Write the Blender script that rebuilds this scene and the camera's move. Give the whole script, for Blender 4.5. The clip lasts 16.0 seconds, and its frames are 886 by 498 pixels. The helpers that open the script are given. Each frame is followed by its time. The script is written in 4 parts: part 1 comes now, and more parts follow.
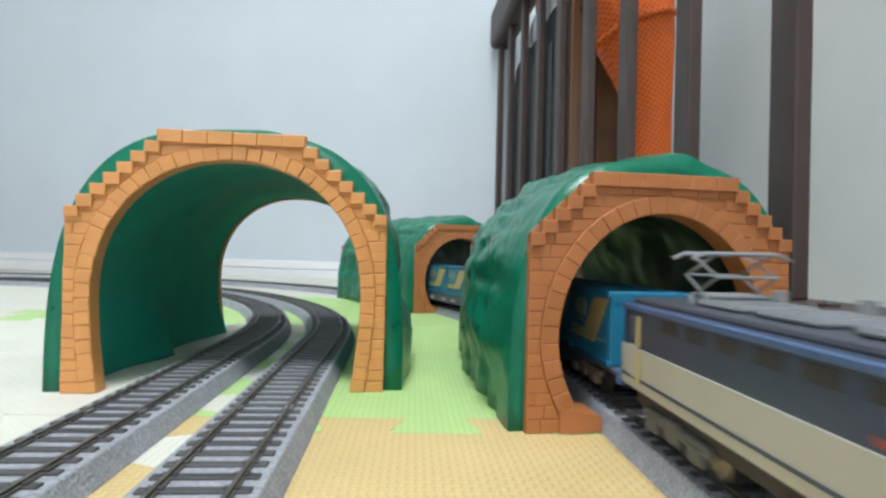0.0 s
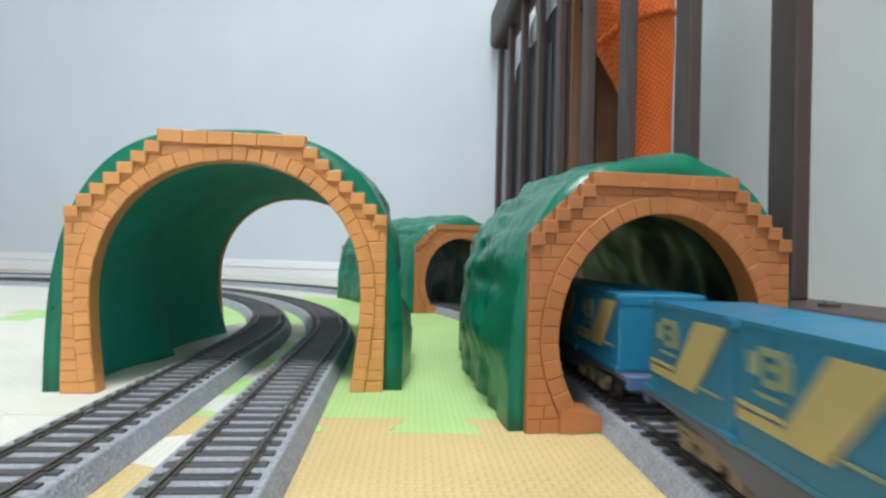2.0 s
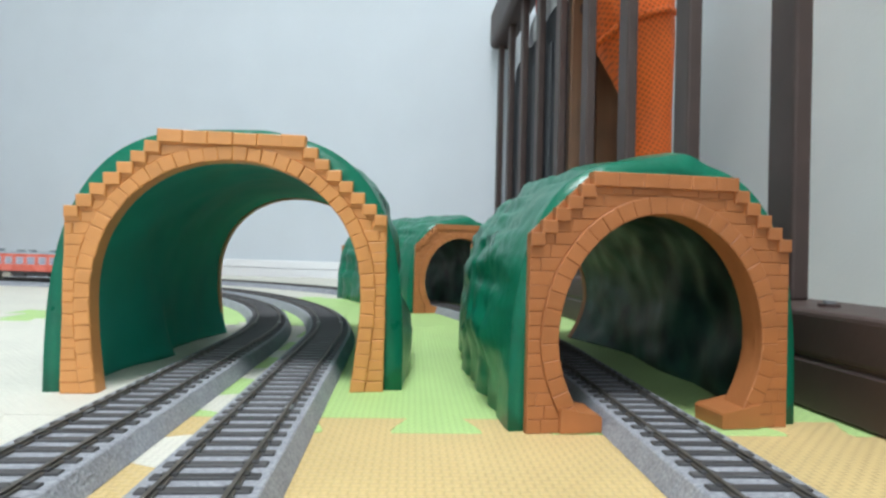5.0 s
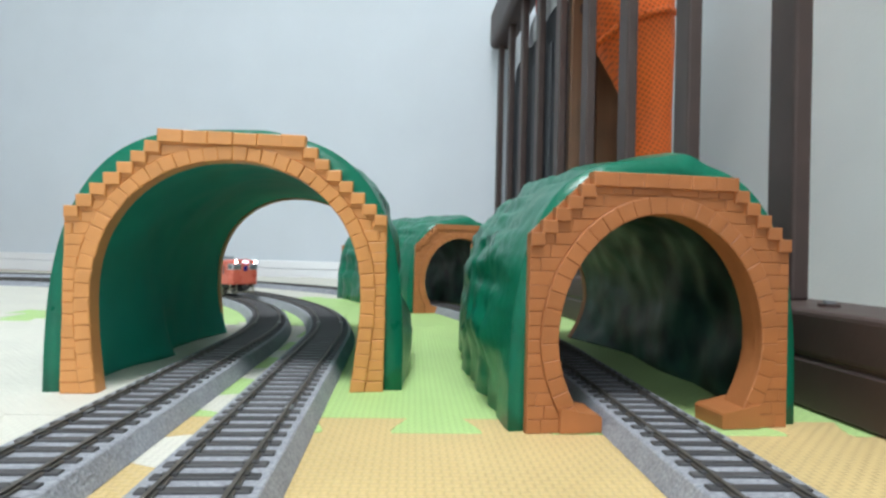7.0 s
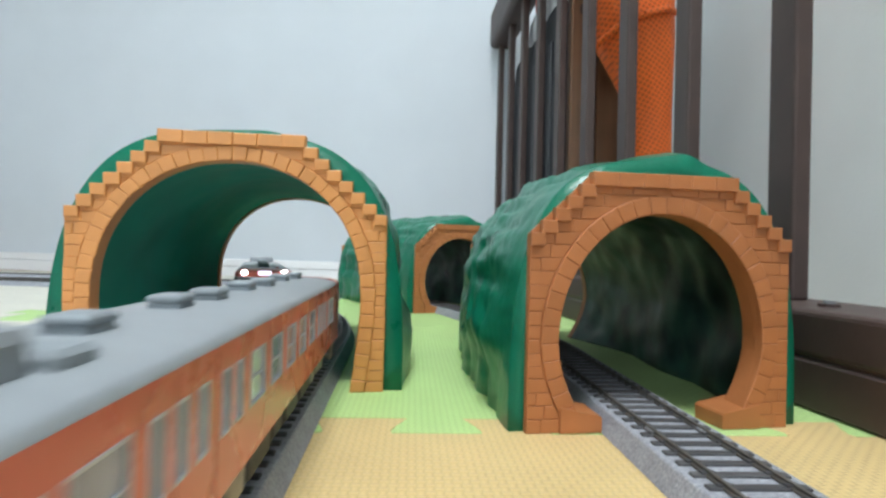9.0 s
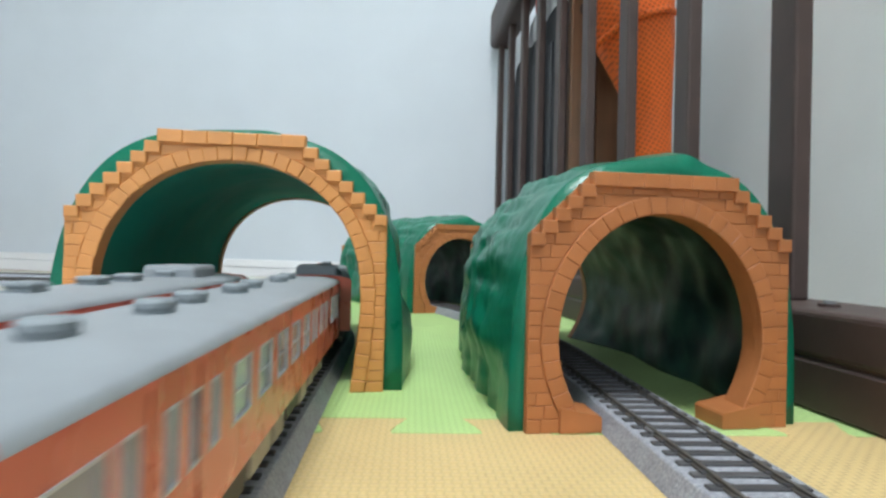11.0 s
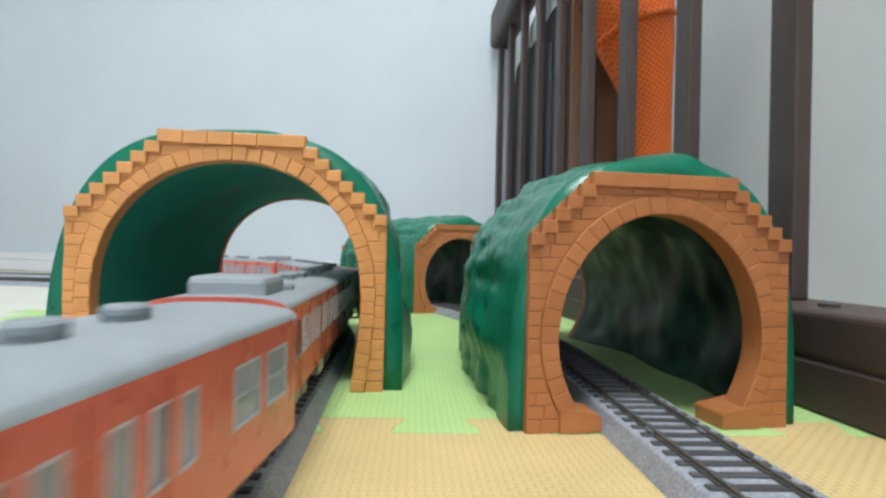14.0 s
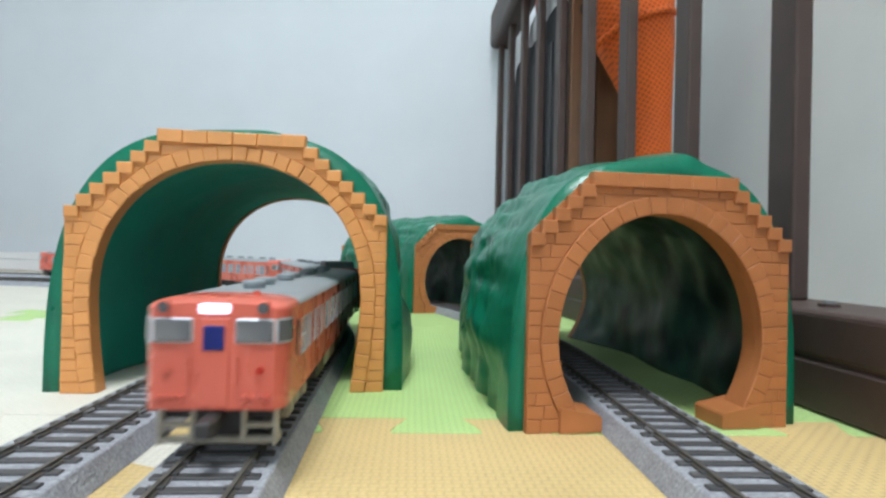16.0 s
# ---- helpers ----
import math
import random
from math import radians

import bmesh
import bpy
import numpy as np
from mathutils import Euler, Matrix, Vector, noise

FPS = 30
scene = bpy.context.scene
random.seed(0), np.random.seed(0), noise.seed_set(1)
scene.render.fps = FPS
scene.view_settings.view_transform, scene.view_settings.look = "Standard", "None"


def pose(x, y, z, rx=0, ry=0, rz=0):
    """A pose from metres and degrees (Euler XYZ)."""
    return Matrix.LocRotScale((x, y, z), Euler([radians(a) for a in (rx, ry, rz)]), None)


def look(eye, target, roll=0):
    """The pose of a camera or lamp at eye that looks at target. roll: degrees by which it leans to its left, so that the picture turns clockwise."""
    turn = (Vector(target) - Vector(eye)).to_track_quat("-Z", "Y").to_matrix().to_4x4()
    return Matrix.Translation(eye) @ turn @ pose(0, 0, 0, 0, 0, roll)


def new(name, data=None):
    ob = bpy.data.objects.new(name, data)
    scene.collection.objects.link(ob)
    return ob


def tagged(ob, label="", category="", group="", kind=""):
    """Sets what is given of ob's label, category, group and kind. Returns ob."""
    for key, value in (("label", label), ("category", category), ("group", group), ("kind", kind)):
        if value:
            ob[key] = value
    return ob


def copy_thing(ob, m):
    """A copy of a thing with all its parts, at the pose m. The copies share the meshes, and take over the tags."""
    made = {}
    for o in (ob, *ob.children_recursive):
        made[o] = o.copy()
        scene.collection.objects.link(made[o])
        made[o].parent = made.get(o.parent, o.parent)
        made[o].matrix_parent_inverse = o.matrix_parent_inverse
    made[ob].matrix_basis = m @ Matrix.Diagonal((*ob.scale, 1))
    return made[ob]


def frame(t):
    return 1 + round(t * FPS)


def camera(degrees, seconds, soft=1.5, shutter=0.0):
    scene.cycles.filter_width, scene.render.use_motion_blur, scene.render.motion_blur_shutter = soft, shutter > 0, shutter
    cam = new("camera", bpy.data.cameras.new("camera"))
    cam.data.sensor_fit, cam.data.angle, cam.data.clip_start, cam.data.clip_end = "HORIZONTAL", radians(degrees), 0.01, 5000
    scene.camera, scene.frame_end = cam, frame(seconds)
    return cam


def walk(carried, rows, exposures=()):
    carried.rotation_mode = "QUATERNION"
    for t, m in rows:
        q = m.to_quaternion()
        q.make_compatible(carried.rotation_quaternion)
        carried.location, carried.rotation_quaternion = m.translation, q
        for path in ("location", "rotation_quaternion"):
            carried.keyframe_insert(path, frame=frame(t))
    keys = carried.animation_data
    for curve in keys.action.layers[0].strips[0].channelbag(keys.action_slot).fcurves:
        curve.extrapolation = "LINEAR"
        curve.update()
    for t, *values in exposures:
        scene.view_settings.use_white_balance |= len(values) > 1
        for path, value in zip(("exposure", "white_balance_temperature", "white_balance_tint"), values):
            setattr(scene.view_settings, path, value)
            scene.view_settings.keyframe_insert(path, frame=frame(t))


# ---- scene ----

from mathutils.geometry import tessellate_polygon

cam = camera(75.62, 16.0, soft=2.6, shutter=0.85)
EYE = (0.0, 0.0, 0.065)
CAM_POSE = look(EYE, (0.0, 1.0, 0.065 + math.tan(radians(0.45))), 1.4)
walk(cam, [(0.0, CAM_POSE), (16.0, CAM_POSE)], [(0.0, 0.0), (16.0, 0.0)])

# ---- world and light ----
world = bpy.data.worlds.new("sky")
scene.world = world
world.use_nodes = True
wn = world.node_tree.nodes
sky = wn.new("ShaderNodeTexSky")
sky.sky_type, sky.sun_disc = "NISHITA", False
sky.sun_elevation, sky.sun_rotation = radians(40), radians(20)
world.node_tree.links.new(sky.outputs[0], wn["Background"].inputs[0])
wn["Background"].inputs[1].default_value = 0.12


def area_lamp(name, m, w, h, watts, colour):
    data = bpy.data.lights.new(name, "AREA")
    data.shape, data.size, data.size_y, data.energy, data.color = "RECTANGLE", w, h, watts, colour
    ob = new(name, data)
    ob.matrix_basis = m
    return ob


# the ceiling lamp's light and the daylight in the window behind the camera
area_lamp("ceiling_light", look((-0.08, -0.55, 2.28), (-0.08, -0.55, 0), 0), 0.6, 0.6, 55.0, (0.88, 0.945, 1.0))
area_lamp("window_light", look((-0.9, -2.72, 1.35), (-0.3, 1.0, 0.4), 0), 1.5, 1.2, 20.0, (0.80, 0.90, 1.0))


# ---- materials ----
def mat(name, colour, rough=0.5, metal=0.0, var=0.08, scale=60.0, bump=0.0, bscale=300.0, emit=0.0, coat=0.0, per_object=0.0, stain=0.0):
    m = bpy.data.materials.new(name)
    m.use_nodes = True
    nt = m.node_tree
    N, L = nt.nodes, nt.links
    b = N["Principled BSDF"]
    b.inputs["Roughness"].default_value, b.inputs["Metallic"].default_value = rough, metal
    b.inputs["Coat Weight"].default_value = coat
    tc = N.new("ShaderNodeTexCoord")
    n1 = N.new("ShaderNodeTexNoise")
    n1.inputs["Scale"].default_value, n1.inputs["Detail"].default_value = scale, 4
    L.new(tc.outputs["Object"], n1.inputs["Vector"])
    ramp = N.new("ShaderNodeMapRange")
    ramp.inputs["From Min"].default_value, ramp.inputs["From Max"].default_value = 0.3, 0.7
    ramp.inputs["To Min"].default_value, ramp.inputs["To Max"].default_value = 1 - var, 1 + var
    L.new(n1.outputs["Fac"], ramp.inputs["Value"])
    val = ramp.outputs[0]
    if per_object:
        oi = N.new("ShaderNodeObjectInfo")
        mr = N.new("ShaderNodeMapRange")
        mr.inputs["To Min"].default_value, mr.inputs["To Max"].default_value = 1 - per_object, 1 + per_object
        L.new(oi.outputs["Random"], mr.inputs["Value"])
        mu = N.new("ShaderNodeMath")
        mu.operation = "MULTIPLY"
        L.new(val, mu.inputs[0]), L.new(mr.outputs[0], mu.inputs[1])
        val = mu.outputs[0]
    if stain:
        n3 = N.new("ShaderNodeTexNoise")
        n3.inputs["Scale"].default_value, n3.inputs["Detail"].default_value = scale * 0.12, 5
        L.new(tc.outputs["Object"], n3.inputs["Vector"])
        mr = N.new("ShaderNodeMapRange")
        mr.inputs["From Min"].default_value, mr.inputs["From Max"].default_value = 0.35, 0.7
        mr.inputs["To Min"].default_value, mr.inputs["To Max"].default_value = 1 - stain, 1.0 + stain * 0.4
        L.new(n3.outputs["Fac"], mr.inputs["Value"])
        mu = N.new("ShaderNodeMath")
        mu.operation = "MULTIPLY"
        L.new(val, mu.inputs[0]), L.new(mr.outputs[0], mu.inputs[1])
        val = mu.outputs[0]
    vm = N.new("ShaderNodeVectorMath")
    vm.operation = "SCALE"
    vm.inputs[0].default_value = colour
    L.new(val, vm.inputs["Scale"])
    L.new(vm.outputs[0], b.inputs["Base Color"])
    rr = N.new("ShaderNodeMapRange")
    rr.inputs["To Min"].default_value, rr.inputs["To Max"].default_value = max(0.02, rough - 0.08), min(1.0, rough + 0.08)
    L.new(n1.outputs["Fac"], rr.inputs["Value"])
    L.new(rr.outputs[0], b.inputs["Roughness"])
    if bump:
        n2 = N.new("ShaderNodeTexNoise")
        n2.inputs["Scale"].default_value, n2.inputs["Detail"].default_value = bscale, 3
        L.new(tc.outputs["Object"], n2.inputs["Vector"])
        bp = N.new("ShaderNodeBump")
        bp.inputs["Strength"].default_value, bp.inputs["Distance"].default_value = bump, 0.001
        L.new(n2.outputs["Fac"], bp.inputs["Height"])
        L.new(bp.outputs[0], b.inputs["Normal"])
    if emit:
        b.inputs["Emission Color"].default_value = (*colour, 1)
        b.inputs["Emission Strength"].default_value = emit
    return m


def weave_mat(name, colour):
    """Foam with a pressed basket pattern of small pillows."""
    m = mat(name, colour, rough=0.62, var=0.05, scale=25, stain=0.06)
    N, L = m.node_tree.nodes, m.node_tree.links
    b = N["Principled BSDF"]
    tc = N.new("ShaderNodeTexCoord")
    sp = N.new("ShaderNodeSeparateXYZ")
    L.new(tc.outputs["Object"], sp.inputs[0])
    cell = 0.0026

    def ripple(axis):
        k = N.new("ShaderNodeMath")
        k.operation = "MULTIPLY"
        k.inputs[1].default_value = math.pi / cell
        L.new(sp.outputs[axis], k.inputs[0])
        q = N.new("ShaderNodeMath")
        q.operation = "SINE"
        L.new(k.outputs[0], q.inputs[0])
        a = N.new("ShaderNodeMath")
        a.operation = "ABSOLUTE"
        L.new(q.outputs[0], a.inputs[0])
        return a.outputs[0]
    ck = N.new("ShaderNodeTexChecker")
    ck.inputs["Scale"].default_value = 1 / cell
    flat = N.new("ShaderNodeVectorMath")
    flat.operation = "MULTIPLY"
    flat.inputs[1].default_value = (1, 1, 0)
    L.new(tc.outputs["Object"], flat.inputs[0]), L.new(flat.outputs[0], ck.inputs["Vector"])
    hm = N.new("ShaderNodeMix")
    L.new(ck.outputs["Fac"], hm.inputs[0]), L.new(ripple(0), hm.inputs[2]), L.new(ripple(1), hm.inputs[3])
    tone = N.new("ShaderNodeMapRange")
    tone.inputs["To Min"].default_value, tone.inputs["To Max"].default_value = 0.85, 1.04
    L.new(hm.outputs[0], tone.inputs["Value"])
    old = b.inputs["Base Color"].links[0].from_socket
    vm2 = N.new("ShaderNodeVectorMath")
    vm2.operation = "SCALE"
    L.new(old, vm2.inputs[0]), L.new(tone.outputs[0], vm2.inputs["Scale"])
    L.new(vm2.outputs[0], b.inputs["Base Color"])
    bp = N.new("ShaderNodeBump")
    bp.inputs["Strength"].default_value, bp.inputs["Distance"].default_value = 0.5, 0.0005
    L.new(hm.outputs[0], bp.inputs["Height"])
    L.new(bp.outputs[0], b.inputs["Normal"])
    return m


def ballast_mat():
    m = mat("ballast", (0.325, 0.335, 0.365), rough=0.9, var=0.24, scale=900, bump=0.7, bscale=800, stain=0.12)
    return m


def mesh_cloth_mat(name, colour):
    """Open-weave fabric: a fine grid of dark holes."""
    m = mat(name, colour, rough=0.7, var=0.10, scale=20, stain=0.1)
    N, L = m.node_tree.nodes, m.node_tree.links
    b = N["Principled BSDF"]
    tc = N.new("ShaderNodeTexCoord")
    vo = N.new("ShaderNodeTexVoronoi")
    vo.voronoi_dimensions = "2D"
    vo.inputs["Scale"].default_value, vo.inputs["Randomness"].default_value = 230, 0.12
    sp, cb = N.new("ShaderNodeSeparateXYZ"), N.new("ShaderNodeCombineXYZ")
    L.new(tc.outputs["Object"], sp.inputs[0]), L.new(sp.outputs[0], cb.inputs[0]), L.new(sp.outputs[2], cb.inputs[1])
    mp = N.new("ShaderNodeMapping")
    mp.inputs["Rotation"].default_value = (0, 0, 0.5)
    L.new(cb.outputs[0], mp.inputs[0]), L.new(mp.outputs[0], vo.inputs["Vector"])
    mr = N.new("ShaderNodeMapRange")
    mr.inputs["From Min"].default_value, mr.inputs["From Max"].default_value = 0.16, 0.40
    mr.inputs["To Min"].default_value, mr.inputs["To Max"].default_value = 0.55, 1.0
    L.new(vo.outputs["Distance"], mr.inputs["Value"])
    old = b.inputs["Base Color"].links[0].from_socket
    vm = N.new("ShaderNodeVectorMath")
    vm.operation = "SCALE"
    L.new(old, vm.inputs[0]), L.new(mr.outputs[0], vm.inputs["Scale"])
    L.new(vm.outputs[0], b.inputs["Base Color"])
    bp = N.new("ShaderNodeBump")
    bp.inputs["Strength"].default_value, bp.inputs["Distance"].default_value = 0.6, 0.001
    L.new(mr.outputs[0], bp.inputs["Height"]), L.new(bp.outputs[0], b.inputs["Normal"])
    return m


def wood_mat(name, colour, rough=0.45):
    m = mat(name, colour, rough=rough, var=0.10, scale=30)
    N, L = m.node_tree.nodes, m.node_tree.links
    b = N["Principled BSDF"]
    tc = N.new("ShaderNodeTexCoord")
    mp = N.new("ShaderNodeMapping")
    mp.inputs["Scale"].default_value = (60, 60, 4)
    L.new(tc.outputs["Object"], mp.inputs[0])
    n = N.new("ShaderNodeTexNoise")
    n.inputs["Scale"].default_value, n.inputs["Detail"].default_value = 1.5, 6
    L.new(mp.outputs[0], n.inputs["Vector"])
    mr = N.new("ShaderNodeMapRange")
    mr.inputs["From Min"].default_value, mr.inputs["From Max"].default_value = 0.3, 0.7
    mr.inputs["To Min"].default_value, mr.inputs["To Max"].default_value = 0.75, 1.2
    L.new(n.outputs["Fac"], mr.inputs["Value"])
    old = b.inputs["Base Color"].links[0].from_socket
    vm = N.new("ShaderNodeVectorMath")
    vm.operation = "SCALE"
    L.new(old, vm.inputs[0]), L.new(mr.outputs[0], vm.inputs["Scale"])
    L.new(vm.outputs[0], b.inputs["Base Color"])
    return m


def glass_mat(name, colour):
    m = bpy.data.materials.new(name)
    m.use_nodes = True
    b = m.node_tree.nodes["Principled BSDF"]
    b.inputs["Base Color"].default_value = (*colour, 1)
    b.inputs["Roughness"].default_value = 0.03
    b.inputs["Transmission Weight"].default_value = 0.62
    b.inputs["IOR"].default_value = 1.35
    return m


M_WALL = mat("wallpaper", (0.610, 0.650, 0.685), rough=0.85, var=0.02, scale=8, bump=0.35, bscale=260, stain=0.03)
M_WALL2 = mat("pale_paint", (0.86, 0.93, 0.925), rough=0.8, var=0.03, scale=6, bump=0.2, bscale=200, stain=0.05)
M_WHITE = mat("white_paint", (0.82, 0.82, 0.82), rough=0.5, var=0.02, scale=10)
M_CEIL = mat("ceiling_paper", (0.85, 0.85, 0.84), rough=0.9, var=0.02, scale=10)
M_FLOOR = wood_mat("pale_floorboards", (0.45, 0.36, 0.26))
M_YEL = weave_mat("yellow_foam", (0.66, 0.49, 0.225))
M_GRN = weave_mat("green_foam", (0.46, 0.66, 0.25))
M_CRM = weave_mat("cream_foam", (0.70, 0.68, 0.59))
M_BED = ballast_mat()
M_TIE = mat("sleeper_plastic", (0.066, 0.064, 0.066), rough=0.55, var=0.2, scale=300, per_object=0.2)
M_RAIL = mat("rail_metal", (0.105, 0.094, 0.080), rough=0.55, metal=0.2, var=0.25, scale=120)
M_ORG = mat("orange_plastic", (0.66, 0.285, 0.085), rough=0.42, var=0.05, scale=90, bump=0.12, bscale=500, per_object=0.05)
M_SHELL = mat("green_plastic", (0.005, 0.160, 0.090), rough=0.30, var=0.14, scale=40, bump=0.85, bscale=95, stain=0.12)
M_SHELL.node_tree.nodes["Principled BSDF"].inputs["Specular IOR Level"].default_value = 0.32
M_ORG2 = mat("terracotta_plastic", (0.45, 0.165, 0.056), rough=0.45, var=0.06, scale=90, bump=0.12, bscale=500, per_object=0.05, stain=0.08)
# slim tunnel lining: the shade of the deep bore is put into this mottled colour
M_DIM = mat("shaded_mottled_green_plastic", (0.034, 0.108, 0.084), rough=0.45, var=0.75, scale=40, bump=0.35, bscale=70, stain=0.55)
# wide tunnel lining: matt, its green raised to stand in for light reaching inside
M_INNER = mat("brightened_unpolished_green_plastic", (0.016, 0.370, 0.270), rough=0.72, var=0.12, scale=25, bump=0.10, bscale=120, stain=0.15)
M_BROWN = mat("dark_brown_paint", (0.071, 0.045, 0.039), rough=0.50, var=0.12, scale=40, bump=0.12, bscale=240, stain=0.15)
M_BROWN.node_tree.nodes["Principled BSDF"].inputs["Specular IOR Level"].default_value = 0.40
M_RED = mat("vermilion_paint", (0.63, 0.132, 0.090), rough=0.28, var=0.04, scale=60, coat=0.10)
M_SEAM = mat("shaded_red_joint", (0.30, 0.055, 0.032), rough=0.5)
M_SLOT = mat("dim_door_window", (0.10, 0.045, 0.045), rough=0.35)
M_VENT = mat("vent_grey", (0.235, 0.265, 0.28), rough=0.6, var=0.1, scale=200)
M_ROOF = mat("grey_roof_paint", (0.275, 0.30, 0.315), rough=0.55, var=0.06, scale=120, bump=0.1)
M_FRAME = mat("window_metal", (0.50, 0.52, 0.57), rough=0.35, metal=0.2)
M_GLASS = glass_mat("window_glass", (0.80, 0.83, 0.95))
M_DARKGLASS = mat("dark_glass", (0.13, 0.135, 0.145), rough=0.06, var=0.1, coat=0.6)
M_SEAT = mat("blue_seats", (0.05, 0.10, 0.60), rough=0.8, var=0.1)
M_CABIN = mat("cabin_lining", (0.78, 0.80, 0.92), rough=0.7)
M_UNDER = mat("underframe_black", (0.036, 0.034, 0.035), rough=0.6, var=0.2, scale=200)
M_BOGIE = mat("bogie_beige", (0.36, 0.33, 0.27), rough=0.6, var=0.15, scale=300)
M_WHEEL = mat("wheel_steel", (0.22, 0.21, 0.20), rough=0.35, metal=0.8)
M_SIGN = mat("lit_sign", (0.84, 0.76, 1.0), rough=0.4, var=0.0, emit=2.2)
M_HEAD = mat("lit_headlamp", (0.95, 0.95, 1.0), rough=0.3, var=0.0, emit=60.0)
M_LENS = mat("unlit_lamp_lens", (0.10, 0.10, 0.11), rough=0.12)
M_TAIL = mat("red_lamp", (0.50, 0.02, 0.012), rough=0.25)
M_BLUEDOOR = mat("blue_window", (0.012, 0.022, 0.16), rough=0.1, var=0.1, coat=0.5)
M_CONT = mat("container_blue", (0.014, 0.165, 0.285), rough=0.38, var=0.05, scale=120)
M_MARK = mat("container_yellow", (0.43, 0.345, 0.145), rough=0.45, var=0.04, scale=200)
M_MARK2 = mat("faded_yellow", (0.24, 0.28, 0.17), rough=0.5, var=0.1, scale=200)
M_DECK = mat("wagon_grey_blue", (0.10, 0.115, 0.17), rough=0.5, var=0.12, scale=150)
M_BOGIEB = mat("bogie_brown", (0.20, 0.155, 0.105), rough=0.6, var=0.2, scale=250)
M_LROOF = mat("loco_roof", (0.060, 0.066, 0.085), rough=0.5, var=0.1, scale=150)
M_LROOF2 = mat("loco_roof_hatch", (0.17, 0.18, 0.19), rough=0.5, var=0.1, scale=150)
M_LBLUE = mat("loco_dark_blue", (0.045, 0.062, 0.105), rough=0.35, var=0.06)
M_LTRUCK = mat("loco_truck_grey", (0.115, 0.115, 0.108), rough=0.6, var=0.15, scale=250)
M_LBAND = mat("loco_blue_band", (0.075, 0.13, 0.26), rough=0.35, var=0.06)
M_LCREAM = mat("loco_cream", (0.47, 0.455, 0.385), rough=0.4, var=0.05)
M_SILVER = mat("pantograph_metal", (0.34, 0.35, 0.36), rough=0.4, metal=0.5)
M_YELP = mat("yellow_paint", (0.70, 0.60, 0.06), rough=0.4)
M_ORGNET = mesh_cloth_mat("orange_net", (0.80, 0.140, 0.012))
M_BLACKC = mat("charcoal_fabric", (0.028, 0.030, 0.036), rough=0.9, var=0.3, scale=12, bump=0.4, bscale=120)
M_STRAP = mat("grey_webbing", (0.060, 0.062, 0.070), rough=0.85, var=0.2, scale=80)
M_PLANK = wood_mat("brown_board", (0.15, 0.075, 0.037))
M_WCLOTH = mat("white_fabric", (0.55, 0.55, 0.57), rough=0.9, var=0.1, scale=20, bump=0.3, bscale=200)
M_RCLOTH = mat("red_fabric", (0.36, 0.06, 0.05), rough=0.9, var=0.1, scale=20, bump=0.3, bscale=200)
M_GLOW = mat("lamp_diffuser", (1.0, 0.97, 0.93), rough=0.5, var=0.0, emit=3.0)


# ---- building tools ----
def part(name, bm, material, parent=None, label="", smooth=False):
    me = bpy.data.meshes.new(name)
    bm.normal_update()
    bm.to_mesh(me)
    bm.free()
    for m in (material if isinstance(material, (list, tuple)) else [material]):
        me.materials.append(m)
    if smooth:
        for p in me.polygons:
            p.use_smooth = True
    ob = new(name, me)
    if parent:
        ob.parent = parent
    if label:
        ob["label"] = label
    return ob


def share(name, ob, parent, m):
    """Another object on the same mesh."""
    o = new(name, ob.data)
    o.parent = parent
    o.matrix_basis = m
    return o


def thing(name, label, category, m=None, group="", kind=""):
    ob = new(name)
    ob.empty_display_size = 0.02
    if m is not None:
        ob.matrix_basis = m
    return tagged(ob, label, category, group, kind)


def box(bm, x0, x1, y0, y1, z0, z1, bev=0.0, seg=1):
    r = bmesh.ops.create_cube(bm, size=1.0, matrix=Matrix.LocRotScale(((x0 + x1) / 2, (y0 + y1) / 2, (z0 + z1) / 2), None, (x1 - x0, y1 - y0, z1 - z0)))
    if bev:
        es = {e for v in r["verts"] for e in v.link_edges}
        bmesh.ops.bevel(bm, geom=list(es), offset=bev, segments=seg, affect="EDGES", profile=0.5)
    return bm


def cyl(bm, a, b, r, n=12):
    a, b = Vector(a), Vector(b)
    q = (b - a).to_track_quat("Z", "Y").to_matrix().to_4x4()
    bmesh.ops.create_cone(bm, cap_ends=True, segments=n, radius1=r, radius2=r, depth=(b - a).length, matrix=Matrix.Translation((a + b) / 2) @ q)
    return bm


def prism(bm, pts, y0, y1, inset=1.0):
    """A polygon of (x, z) points from depth y1 (back) to y0 (front); the front face shrinks by inset metres about its middle."""
    n = len(pts)
    cx, cz = sum(p[0] for p in pts) / n, sum(p[1] for p in pts) / n
    back = [bm.verts.new((x, y1, z)) for x, z in pts]
    fr = []
    for x, z in pts:
        dx, dz = x - cx, z - cz
        d = math.hypot(dx, dz) or 1
        k = max(0.0, 1 - inset / d) if inset < 1 else 1.0
        fr.append(bm.verts.new((cx + dx * k, y0, cz + dz * k)))
    bm.faces.new(fr)
    bm.faces.new(back[::-1])
    for i in range(n):
        j = (i + 1) % n
        bm.faces.new((back[i], back[j], fr[j], fr[i]))
    return bm


def B():
    return bmesh.new()


def fixed(bm):
    bmesh.ops.recalc_face_normals(bm, faces=bm.faces)
    return bm


# ---- the room ----
FLOOR_Z = -0.012
WN = math.atan(-0.30)


